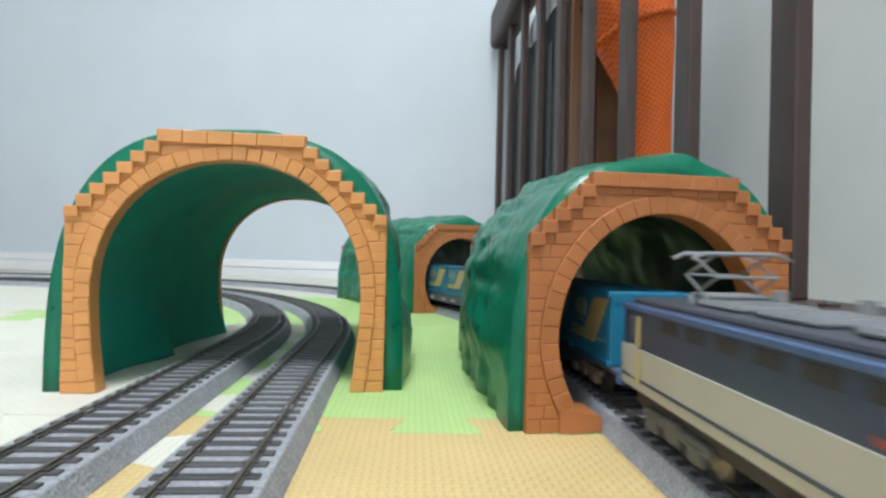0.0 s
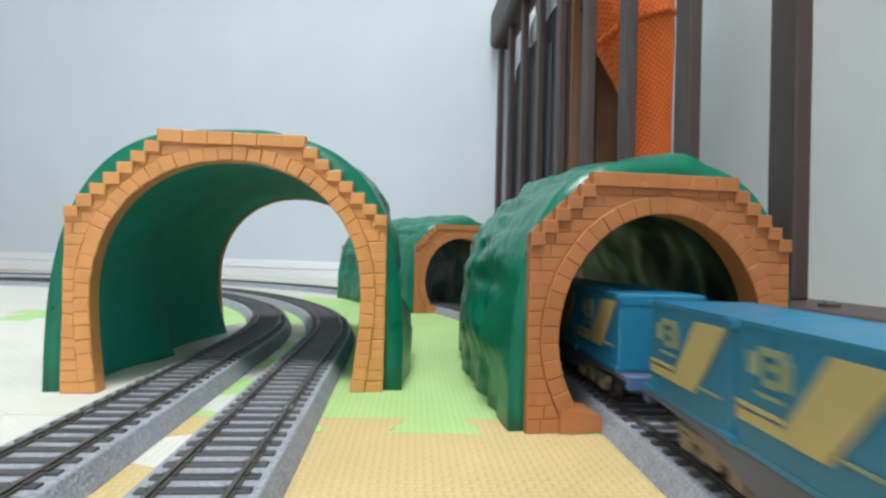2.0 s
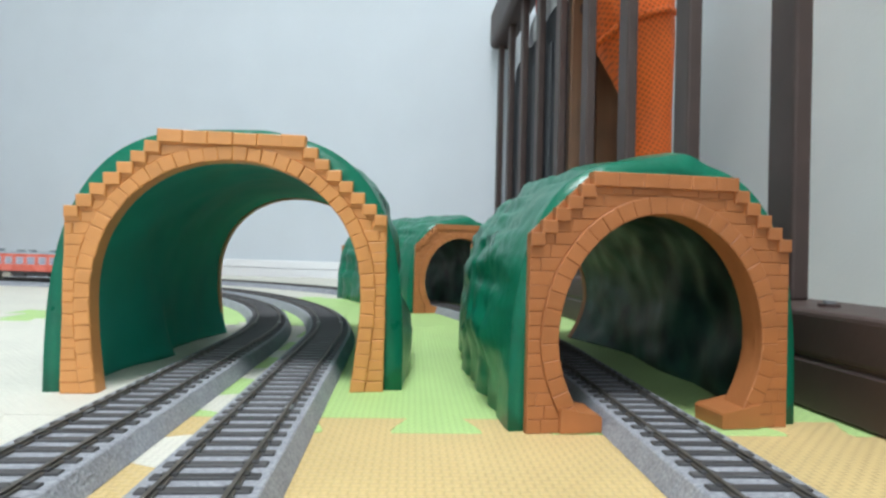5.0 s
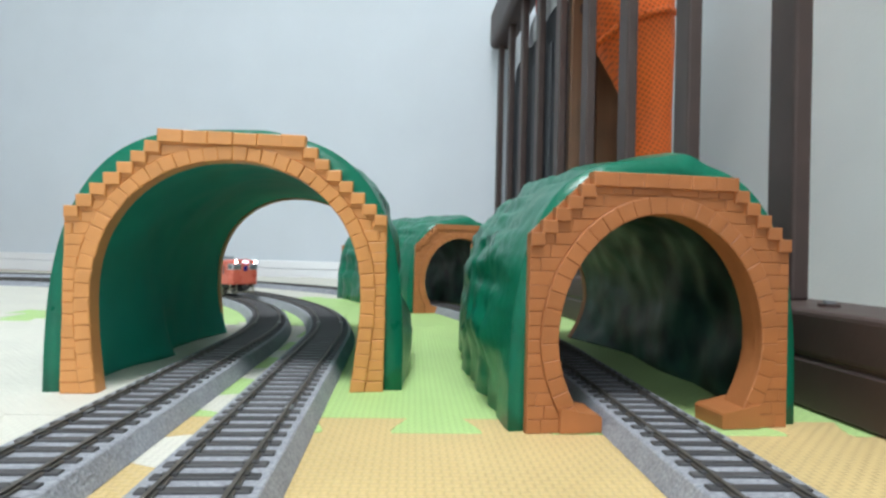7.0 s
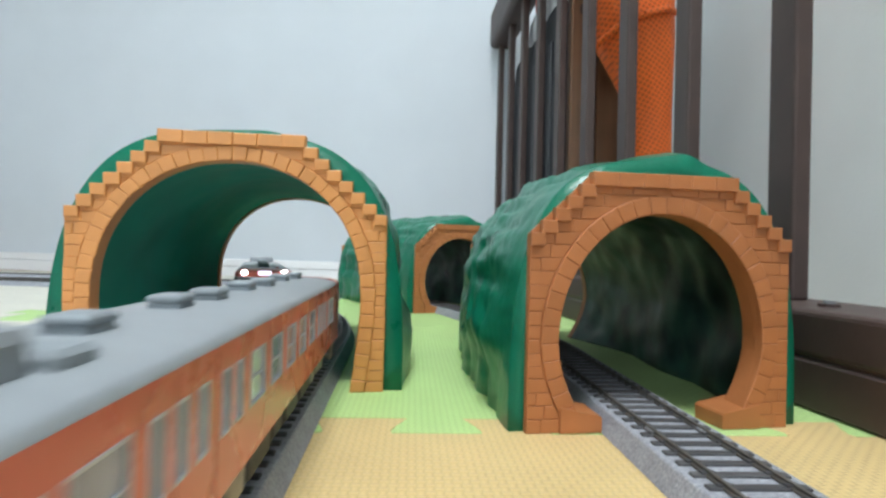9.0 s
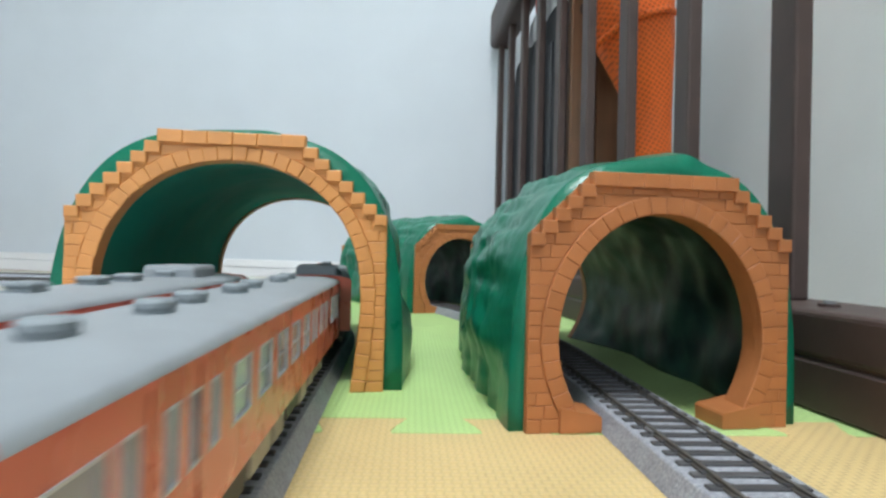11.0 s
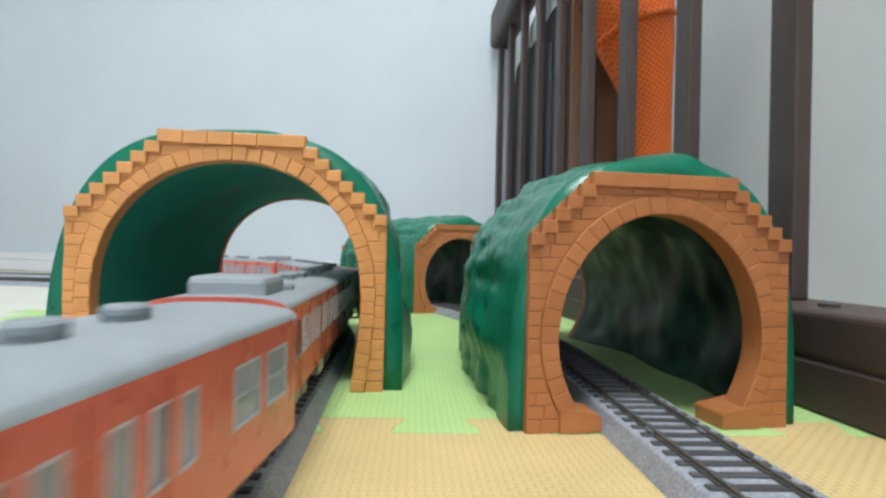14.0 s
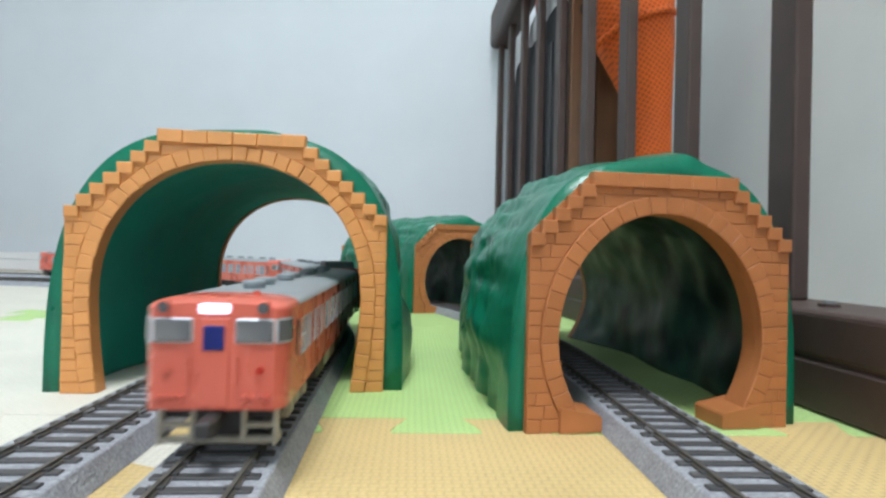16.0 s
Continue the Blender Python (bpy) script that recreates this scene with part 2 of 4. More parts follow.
def room():
    ob = part("floor", box(B(), -2.4, 0.52, -2.95, 2.2, FLOOR_Z - 0.05, FLOOR_Z), M_FLOOR)
    tagged(ob, "pale wooden floorboards under the foam mats", "floor", kind="structure")
    ob = part("wall_north", box(B(), -3.4, 1.6, 0, 0.1, FLOOR_Z, 2.42), M_WALL)
    ob.matrix_basis = Matrix.Translation((0, 1.285, 0)) @ pose(0, 0, 0, 0, 0, math.degrees(WN))
    tagged(ob, "plain white papered wall with faint texture", "wall", kind="structure")
    bm = box(B(), -2.4, 0.125, -0.009, 0, FLOOR_Z, 0.0175, 0.001)
    box(bm, -2.4, 0.125, -0.007, 0, 0.0185, 0.0385, 0.002)
    ob = part("baseboard", bm, M_WHITE)
    ob.matrix_basis = Matrix.Translation((0, 1.284, 0)) @ pose(0, 0, 0, 0, 0, math.degrees(WN))
    tagged(ob, "low white baseboard with a groove along it", "baseboard", kind="structure")
    ob = part("wall_east", box(B(), 0.42, 0.52, -2.8, 1.12, FLOOR_Z, 2.42), M_WALL2)
    tagged(ob, "plain white wall behind the dark railing", "wall", kind="structure")
    ob = part("wall_west", box(B(), -2.3, -2.2, -2.8, 1.95, FLOOR_Z, 2.42), M_WALL)
    tagged(ob, "plain white papered wall", "wall", kind="structure")
    bm = box(B(), -2.3, -1.7, -2.9, -2.8, FLOOR_Z, 2.42)
    box(bm, -0.1, 0.52, -2.9, -2.8, FLOOR_Z, 2.42)
    box(bm, -1.7, -0.1, -2.9, -2.8, FLOOR_Z, 0.7)
    box(bm, -1.7, -0.1, -2.9, -2.8, 2.0, 2.42)
    ob = part("wall_south", bm, M_WALL)
    tagged(ob, "plain white wall with a window opening", "wall", kind="structure")
    ob = part("ceiling", box(B(), -2.4, 1.2, -2.95, 2.2, 2.42, 2.5), M_CEIL)
    tagged(ob, "plain white ceiling", "ceiling", kind="structure")


room()

# ---- foam mats ----
TILE, TEETH = 0.29, 5
MAT_POSE = Matrix.Translation((-0.0975, 0.2205, 0)) @ pose(0, 0, 0, 0, 0, 3.0)


def seam(ph=0.0):
    """One jigsaw edge from 0 to TILE along x; the tabs hang to -y."""
    p, out = TILE / TEETH, []
    for i in range(TEETH):
        c = (i + 0.5) * p + ph
        out += [(c - 0.0108, 0.0), (c - 0.0150, -0.0100), (c - 0.0168, -0.0160), (c - 0.0158, -0.0185),
                (c + 0.0158, -0.0185), (c + 0.0168, -0.0160), (c + 0.0150, -0.0100), (c + 0.0108, 0.0)]
    return [(0.0, 0.0)] + out + [(TILE, 0.0)]


def mats():
    s, v = seam(0.009), seam(-0.008)
    g = 0.00025
    loop = [(x, y + g) for x, y in s]
    loop += [(TILE - g - y, x) for x, y in v][1:]
    loop += [(x, TILE - g + y) for x, y in s][::-1][1:]
    loop += [(g - y, x) for x, y in v][::-1][1:-1]
    meshes = {}
    for c in range(-6, 1):
        for r in range(-3, 4):
            if c >= 0 and r >= 3:
                continue
            if c >= 0 and r < 0:
                kind, m = "yellow", M_YEL
            elif (c >= 0 and r < 2) or (c, r) == (-1, 1):
                kind, m = "green", M_GRN
            else:
                kind, m = "cream", M_CRM
            if kind not in meshes:
                bm = B()
                vs = [bm.verts.new((x, y, 0)) for x, y in loop]
                f = bm.faces.new(vs)
                if f.normal.z < 0:
                    f.normal_flip()
                bmesh.ops.extrude_face_region(bm, geom=[f])
                for q in vs:
                    q.co.z = FLOOR_Z + 0.0002
                fixed(bm)
                top = [q for q in bm.faces if len(q.verts) > 8 and q.calc_center_median().z > -0.003]
                bmesh.ops.inset_region(bm, faces=top, thickness=0.0004, depth=0.0)
                for q in bm.verts:
                    if q.co.z > -0.003 and all(len(fc.verts) <= 8 for fc in q.link_faces):
                        q.co.z = -0.0005
                ob = part("foam_mat", bm, m)
                meshes[kind] = ob.data
            else:
                ob = new("foam_mat", meshes[kind])
            ob.matrix_basis = MAT_POSE @ Matrix.Translation((c * TILE, r * TILE, 0))
            tagged(ob, kind + " interlocking foam play mat tile with a woven pattern", "play mat", "foam mats on the floor")


mats()

# ---- railway tracks ----
CENTRE = Vector((-0.684, 0.322))
STRAIGHT = -0.297
TRACKS = {"freight": (0.757, 2.5), "inner": (0.562, 4.0), "outer": (0.610, 4.5)}


def along(track, s):
    """Place and heading (degrees) on a track: straight just before s = 0, then the bend, then straight to the left."""
    r, th = TRACKS[track]
    a = radians(th)
    arc = r * (math.pi / 2 - a)
    n, d = Vector((math.cos(a), math.sin(a))), Vector((-math.sin(a), math.cos(a)))
    if s < STRAIGHT:
        # the bend behind the camera, then straight to the left again
        k = (STRAIGHT - s) / r
        c = CENTRE + STRAIGHT * d
        if k < math.pi / 2:
            return c + r * (n * math.cos(k) - d * math.sin(k)), th - math.degrees(k)
        return c - r * d - n * (k - math.pi / 2) * r, th - 90
    if s <= 0:
        return CENTRE + r * n + s * d, th
    if s < arc:
        b = a + s / r
        return CENTRE + r * Vector((math.cos(b), math.sin(b))), math.degrees(b)
    return CENTRE + Vector((-(s - arc), r)), 90.0


def seat(track, s, half=0.08):
    """The pose of a vehicle whose two trucks stand half before and behind s."""
    p, _ = along(track, s - half)
    q, _ = along(track, s + half)
    d = q - p
    m = (p + q) / 2
    return pose(m.x, m.y, 0, 0, 0, math.degrees(math.atan2(-d.x, d.y)))


def sweep(bm, track, s0, s1, step, profile, closed=True):
    n = max(2, int((s1 - s0) / step))
    rings = []
    for i in range(n + 1):
        p, h = along(track, s0 + (s1 - s0) * i / n)
        c, s = math.cos(radians(h)), math.sin(radians(h))
        rings.append([bm.verts.new((p.x + c * x, p.y + s * x, z)) for x, z in profile])
    k = len(profile)
    for a, b in zip(rings, rings[1:]):
        for i in range(k):
            j = (i + 1) % k
            bm.faces.new((a[i], a[j], b[j], b[i]))
    bm.faces.new(rings[0]), bm.faces.new(rings[-1][::-1])
    return fixed(bm)


PITCH = 0.0084
BED = [(-0.0184, 0.0002), (-0.0155, 0.0068), (-0.0150, 0.0072), (0.0150, 0.0072), (0.0155, 0.0068), (0.0184, 0.0002)]


def rail_profile(x):
    return [(x - 0.0012, 0.0074), (x - 0.0012, 0.0080), (x - 0.0003, 0.0082), (x - 0.0003, 0.0085), (x - 0.0006, 0.0086), (x - 0.0006, 0.0090),
            (x + 0.0006, 0.0090), (x + 0.0006, 0.0086), (x + 0.0003, 0.0085), (x + 0.0003, 0.0082), (x + 0.0012, 0.0080), (x + 0.0012, 0.0074)]


def build_track(track, s0, s1, label):
    t = thing("railway_track", label, "railway track", group="model railway tracks")
    part("roadbed", sweep(B(), track, s0, s1, 0.012, BED), M_BED, t, "grey moulded ballast roadbed")
    for x in (-0.00885, 0.00885):
        part("rail", sweep(B(), track, s0, s1, 0.012, rail_profile(x)), M_RAIL, t, "thin dull metal rail")
    near, rest = None, B()
    i0, i1 = int(s0 / PITCH) + 1, int(s1 / PITCH)
    for i in range(i0, i1):
        s = i * PITCH
        p, h = along(track, s)
        m = pose(p.x, p.y, 0, 0, 0, h)
        if -0.32 < s < 1.1:
            if near is None:
                bm = box(B(), -0.0134, 0.0134, -0.0016, 0.0016, 0.0060, 0.0079, 0.0002)
                for x in (-0.00885, 0.00885):
                    box(bm, x - 0.0019, x + 0.0019, -0.0009, 0.0009, 0.0078, 0.0085)
                near = part("sleeper", bm, M_TIE, t)
                near.matrix_basis = m
            else:
                share("sleeper", near, t, m)
        else:
            bmesh.ops.create_cube(rest, size=1.0, matrix=m @ Matrix.LocRotScale((0, 0, 0.00695), None, (0.0268, 0.0032, 0.0019)))
    ob = part("sleepers", rest, M_TIE, t)
    ob["kind"] = "stuff"
    # rail joiners where the sections meet
    for s in (-0.165, 0.085, 0.335, 0.585):
        for x in (-0.00885, 0.00885):
            p, h = along(track, s)
            j = part("rail_joiner", box(B(), x - 0.0014, x + 0.0014, -0.0030, 0.0030, 0.0077, 0.0086, 0.0003), M_SILVER, t)
            j.matrix_basis = pose(p.x, p.y, 0, 0, 0, h)
    return t


build_track("freight", -2.7, 1.75, "single model railway track on grey ballast roadbed through the tunnels")
build_track("inner", -2.7, 1.9, "curving model railway track on grey ballast beside another track")
build_track("outer", -2.7, 1.8, "curving model railway track on grey ballast under the wide tunnel")


# ---- toy tunnels ----
def arch_curve(c, a, v0, b, foot, n=44, power=2.0):
    """Inner edge of a horseshoe arch from the left foot over the top to the right foot."""
    pts = []
    k = 8
    for i in range(k):
        f = i / k
        pts.append((c - (foot + (a - foot) * math.sin(f * math.pi / 2)), v0 * f))
    for i in range(n + 1):
        t = math.pi * i / n
        co, si = math.cos(t), math.sin(t)
        pts.append((c - a * math.copysign(abs(co) ** (2 / power), co), v0 + b * abs(si) ** (2 / power)))
    pts += [(2 * c - x, z) for x, z in pts[:k][::-1]]
    return pts


def normals(pts):
    out = []
    for i in range(len(pts)):
        p, q = pts[max(0, i - 1)], pts[min(len(pts) - 1, i + 1)]
        dx, dz = q[0] - p[0], q[1] - p[1]
        d = math.hypot(dx, dz) or 1
        out.append((-dz / d, dx / d))
    return out


def resample(pts, n):
    acc = [0.0]
    for p, q in zip(pts, pts[1:]):
        acc.append(acc[-1] + math.hypot(q[0] - p[0], q[1] - p[1]))
    out = []
    for i in range(n + 1):
        d = acc[-1] * i / n
        k = 0
        while k < len(acc) - 2 and acc[k + 1] < d:
            k += 1
        f = (d - acc[k]) / ((acc[k + 1] - acc[k]) or 1)
        out.append((pts[k][0] + f * (pts[k + 1][0] - pts[k][0]), pts[k][1] + f * (pts[k + 1][1] - pts[k][1])))
    return out


def tunnel(m, label, W, shoulder, du, dv, steps, curve, ring, stones, depth, length, skew, shell_a, shell_b, bulge, row, feet=False, seed=0, bend=0.0, fold=0.0, crest=0.0, worn=0.0005, rough_cut=0.0, paint=None, lining=None):
    paint, lining = paint or M_ORG, lining or M_INNER
    rnd = random.Random(seed)
    t = thing("toy_tunnel", label, "toy tunnel", m, group="toy tunnels over the tracks")
    c = W / 2
    left = [(0.0, 0.0), (0.0, shoulder)]
    for i in range(steps):
        left += [((i + 1) * du, shoulder + i * dv), ((i + 1) * du, shoulder + (i + 1) * dv)]
    top_v = shoulder + steps * dv
    outline = left + [(W - x, z) for x, z in left[::-1]]

    diag = [(0.0, 0.0), (0.0, shoulder), (steps * du, top_v), (W - steps * du, top_v), (W, shoulder), (W, 0.0)]

    def slab(name, y0, y1, lab, edge=outline):
        bm = B()
        ring_pts = edge[::-1] + curve
        tris = tessellate_polygon([[Vector((x, z, 0)) for x, z in ring_pts]])
        f = [bm.verts.new((x, y0, z)) for x, z in ring_pts]
        b = [bm.verts.new((x, y1, z)) for x, z in ring_pts]
        for i, j, k in tris:
            bm.faces.new((f[i], f[j], f[k])), bm.faces.new((b[k], b[j], b[i]))
        for i in range(len(f)):
            j = (i + 1) % len(f)
            bm.faces.new((f[i], b[i], b[j], f[j]))
        return part(name, fixed(bm), paint, t, lab)

    front = slab("front_portal", 0.0, 0.0014 if feet else depth, "orange moulded masonry portal")
    if feet:
        slab("portal_rim", 0.0015, 0.0034, "sloping orange rim behind the steps", diag)
    back = slab("back_portal", length - 0.006, length, "orange moulded masonry portal")
    if skew or bend:
        back.matrix_basis = Matrix.Translation((skew * length + bend * length * length, 0, 0))

    nrm = normals(curve)
    if feet:
        lip = [(x + a_ * 0.004, max(0.0, z_ + b_ * 0.004)) for (x, z_), (a_, b_) in zip(curve, nrm)]
        slab("arch_soffit", 0.0035, depth, "deep orange underside of the arch", lip)
    rout = [(x + a * ring, z + b * ring) for (x, z), (a, b) in zip(curve, nrm)]

    def stone(pts, proud=0.00052, y1=0.0003):
        if len(pts) < 3:
            return
        pts = [(x + rnd.uniform(-rough_cut, rough_cut), max(0.0, z + rnd.uniform(-rough_cut, rough_cut))) for x, z in pts]
        # straight sides, then a small worn chamfer round the face
        bm, n = B(), len(pts)
        cx, cz = sum(q[0] for q in pts) / n, sum(q[1] for q in pts) / n
        proud += rnd.uniform(0, 0.00016)
        rows_ = []
        for depth_, cut in ((y1, 0.0), (-proud + worn * 0.7, 0.0), (-proud + worn * 0.2, worn * 0.55), (-proud, worn * 1.15)):
            row_ = []
            for x, z in pts:
                d = math.hypot(x - cx, z - cz) or 1
                k_ = 1 - cut / d if d > cut * 1.5 else 0.4
                row_.append(bm.verts.new((cx + (x - cx) * k_, depth_, cz + (z - cz) * k_)))
            rows_.append(row_)
        for p_, q_ in zip(rows_, rows_[1:]):
            for i_ in range(n):
                bm.faces.new((p_[i_], p_[(i_ + 1) % n], q_[(i_ + 1) % n], q_[i_]))
        bm.faces.new(rows_[-1])
        part("stone", fixed(bm), paint, front)

    # ring of wedge stones
    a = resample(curve, stones)
    b = [(x + p * ring, max(0.0, z + q * ring)) for (x, z), (p, q) in zip(a, normals(a))]
    for i in range(stones):
        g = 0.003
        mix = lambda p, q, f: (p[0] + (q[0] - p[0]) * f, p[1] + (q[1] - p[1]) * f)
        stone([mix(a[i], a[i + 1], g), mix(a[i], a[i + 1], 1 - g), mix(b[i], b[i + 1], 1 - g), mix(b[i], b[i + 1], g)], 0.0012)

    def ring_u(z):
        best = None
        for p, q in zip(rout, rout[1:]):
            if p[0] > c + 0.001:
                break
            if min(p[1], q[1]) <= z <= max(p[1], q[1]):
                f = (z - p[1]) / ((q[1] - p[1]) or 1)
                u = p[0] + f * (q[0] - p[0])
                best = u if best is None else min(best, u)
        return best

    # courses on both sides of the ring
    z, k = 0.0, 0
    g = 0.00003
    while z < top_v - 0.0005:
        h = min(row * rnd.uniform(0.92, 1.08), top_v - z)
        z1 = z + h
        if top_v - z1 < row * 0.4:
            z1 = top_v
        lo = 0.0 if z1 <= shoulder else math.ceil((z1 - shoulder - 1e-6) / dv) * du
        u0, u1 = ring_u(z + 1e-4), ring_u(min(z1, top_v) - 1e-4)
        if u0 is None and u1 is None:
            cuts = [lo]
            while cuts[-1] < W - lo - 0.006:
                cuts.append(min(W - lo, cuts[-1] + rnd.uniform(0.010, 0.014)))
            cuts[-1] = W - lo
            for p, q in zip(cuts, cuts[1:]):
                stone([(p + g, z + g), (q - g, z + g), (q - g, z1 - g), (p + g, z1 - g)])
        else:
            if u0 is None:
                u0 = u1
            if u1 is None:
                u1 = c
            for flip in (0, 1):
                cuts = [lo]
                room_ = min(u0, u1) - lo
                if room_ > 0.0085:
                    n = max(2, round(room_ / 0.0085))
                    for i in range(1, n):
                        cuts.append(lo + room_ * (i + (0.25 if k % 2 else -0.2)) / n)
                cuts.append(None)
                for p, q in zip(cuts, cuts[1:]):
                    qa, qb = (u0, u1) if q is None else (q, q)
                    if qa - p < 0.0012 and qb - p < 0.0012:
                        continue
                    poly = [(p + g, z + g), (max(p + g * 2, qa - g), z + g), (max(p + g * 2, qb - g), z1 - g), (p + g, z1 - g)]
                    if flip:
                        poly = [(W - x, y) for x, y in poly][::-1]
                    stone(poly)
        z, k = z1, k + 1
    # stepped edge blocks and the coping along the top
    for flip in (0, 1):
        for i in range(steps + 1):
            u, v = i * du, shoulder + i * dv
            if i == steps:
                continue
            j_ = 0.0 if i == 0 else 0.0006
            poly = [(u - j_, v - dv * 0.95), (u + du * 1.12, v - dv * 0.95), (u + du * 1.12, v + 0.0006), (u - j_, v + 0.0006)]
            if flip:
                poly = [(W - x, y) for x, y in poly][::-1]
            stone(poly, 0.0019, 0.0012 if feet else 0.004)
    n = max(3, round((W - 2 * steps * du) / 0.0105))
    u, e = steps * du - 0.0006, (W - 2 * steps * du + 0.0012) / n
    for i in range(n):
        stone([(u + e * i + g / 2, top_v - dv), (u + e * (i + 1) - g / 2, top_v - dv), (u + e * (i + 1) - g / 2, top_v + 0.0008), (u + e * i + g / 2, top_v + 0.0008)], 0.0022, 0.0032 if feet else 0.005)
    if feet:
        for flip in (0, 1):
            poly = [(0.012, 0.0), (0.0290, 0.0), (0.0292, 0.0056), (0.0284, 0.0066), (0.0210, 0.0082), (0.0120, 0.0100)]
            if flip:
                poly = [(W - x, y) for x, y in poly][::-1]
            part("foot", fixed(prism(B(), poly, -0.0020, 0.015, 0.0006)), paint, front, "thick orange footing beside the track")

    # rocky green shell: outer and inner skins joined at both ends
    bm = B()
    nu, nw = (120, 84) if feet else (84, 56)
    ex = 2 / 3.0
    # behind the portal the lining runs wider, down to the floor
    bore = arch_curve(c, 0.0500, 0.034, 0.0575, 0.0505, power=2.2) if feet else arch_curve(c, 0.0640, 0.044, 0.0640, 0.0670, power=2.15)
    wide_bore, tight_bore = resample(bore, nu), resample([(x + a_ * 0.0010, z_ + b_ * 0.0010) for (x, z_), (a_, b_) in zip(curve, nrm)], nu)
    grid_o, grid_i = [], []
    for j in range(nw + 1):
        f = j / nw
        w = 0.0030 + (length - 0.0060) * f
        off = skew * w + bend * w * w
        swell = math.sin(math.pi * min(1, f * 1.15 + 0.02)) if f < 0.85 else math.sin(math.pi * (1 - (1 - f) * 0.15 / 0.15 * 0.15)) * 0 + (1 - f) / 0.15 * math.sin(math.pi * min(1, 0.85 * 1.15 + 0.02))
        ease = min(1, f * 6) * min(1, (1 - f) * 8 + 0.2)
        ro, ri = [], []
        close = min(1.0, max(0.0, (f - 0.62) / 0.36)) ** 1.5
        inner = [(p_[0] + (q_[0] - p_[0]) * close, p_[1] + (q_[1] - p_[1]) * close) for p_, q_ in zip(wide_bore, tight_bore)]
        for i in range(nu + 1):
            a_ = math.pi * i / nu
            co, si = math.cos(a_), math.sin(a_)
            A, Bz = shell_a + bulge * swell, shell_b + bulge * 0.25 * swell
            u = c - A * math.copysign(abs(co) ** ex, co)
            v = Bz * max(0.0, si) ** ex
            ridge = noise.noise(Vector((a_ * 5.0 + seed * 7.1, w * 12.0, seed))) * 0.0048 + noise.noise(Vector((a_ * 9.0, w * 30.0, seed + 5))) * 0.0028 + abs(noise.noise(Vector((a_ * 21.0, w * 70.0, seed + 9)))) * 0.0008 + (abs(noise.noise(Vector((a_ * 8.0 + 0.8 * math.sin(w * 60), w * 85.0, seed + 2)))) * 0.0015 + noise.noise(Vector((a_ * 26.0, w * 170.0, seed + 6))) * 0.0006 if feet else 0.0)
            # folds that run down the flanks, and a low ridge along the top
            flank = max(0.0, abs(co) - 0.35) / 0.65
            d = ridge * ease + flank * ease * fold * abs(math.sin(w * 80.0 + seed + 0.9 * math.sin(a_ * 5) + 2.2 * noise.noise(Vector((a_ * 2.0, w * 20.0, seed))))) + ease * crest * max(0.0, si - 0.93) / 0.07 + crest * 1.3 * math.exp(-((a_ - 1.635) / 0.08) ** 2 - ((w - 0.020) / 0.030) ** 2)
            ro.append(bm.verts.new((u + off - co * d, w, max(0.0, v + si * d) if 0 < i < nu else 0.0)))
            x, zz = inner[i]
            d2 = (noise.noise(Vector((6.5 * i / nu, w * 22.0, seed + 3))) * (0.0052 if feet else 0.0022) + noise.noise(Vector((15.0 * i / nu, w * 60.0, seed + 4))) * (0.0016 if feet else 0.0009) + 0.0008) * min(1, max(0.0, (w - depth) * 60)) * min(1, (1 - f) * 8)
            # wavy skirt of the lining near the floor
            if not feet and zz < 0.035:
                x += math.copysign(1.0, c - x) * (1 - zz / 0.035) ** 1.5 * (0.0125 * math.exp(-((w - 0.094) / 0.026) ** 2) if w < 0.096 else 0.003)
            ox, oz = x - c, zz - shoulder * 0.45
            dd = math.hypot(ox, oz)
            ri.append(bm.verts.new((x + off + ox / dd * d2, w, max(0.0, zz + oz / dd * d2) if 0 < i < nu else 0.0)))
        grid_o.append(ro), grid_i.append(ri)
    for k_, g_ in enumerate((grid_o, grid_i)):
        for p, q in zip(g_, g_[1:]):
            for i in range(nu):
                bm.faces.new((p[i], p[i + 1], q[i + 1], q[i])).material_index = k_
    for j in (0, nw):
        for i in range(nu):
            bm.faces.new((grid_o[j][i], grid_o[j][i + 1], grid_i[j][i + 1], grid_i[j][i]))
    for i in (0, nu):
        for j in range(nw):
            bm.faces.new((grid_o[j][i], grid_o[j + 1][i], grid_i[j + 1][i], grid_i[j][i]))
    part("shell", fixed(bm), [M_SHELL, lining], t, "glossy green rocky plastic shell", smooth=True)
    return t


WIDE = dict(W=0.140, shoulder=0.0815, du=0.0055, dv=0.00496, steps=7, curve=arch_curve(0.070, 0.0585, 0.044, 0.0605, 0.0545, power=2.12),
            ring=0.0066, stones=46, depth=0.008, worn=0.00062, rough_cut=0.00028, length=0.195, skew=0.03, shell_a=0.0785, shell_b=0.1185, bulge=0.003, row=0.0050, seed=1, crest=0.0012)
SLIM = dict(W=0.106, shoulder=0.0730, du=0.0048, dv=0.0046, steps=5, curve=arch_curve(0.053, 0.0415, 0.034, 0.0480, 0.0290, power=2.0),
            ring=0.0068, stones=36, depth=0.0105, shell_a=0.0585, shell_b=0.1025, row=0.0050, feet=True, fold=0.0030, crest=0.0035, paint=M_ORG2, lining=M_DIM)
tunnel(pose(-0.1652, 0.2487, 0, 0, 0, 7.0), "wide green and orange plastic toy tunnel spanning two tracks", **WIDE)
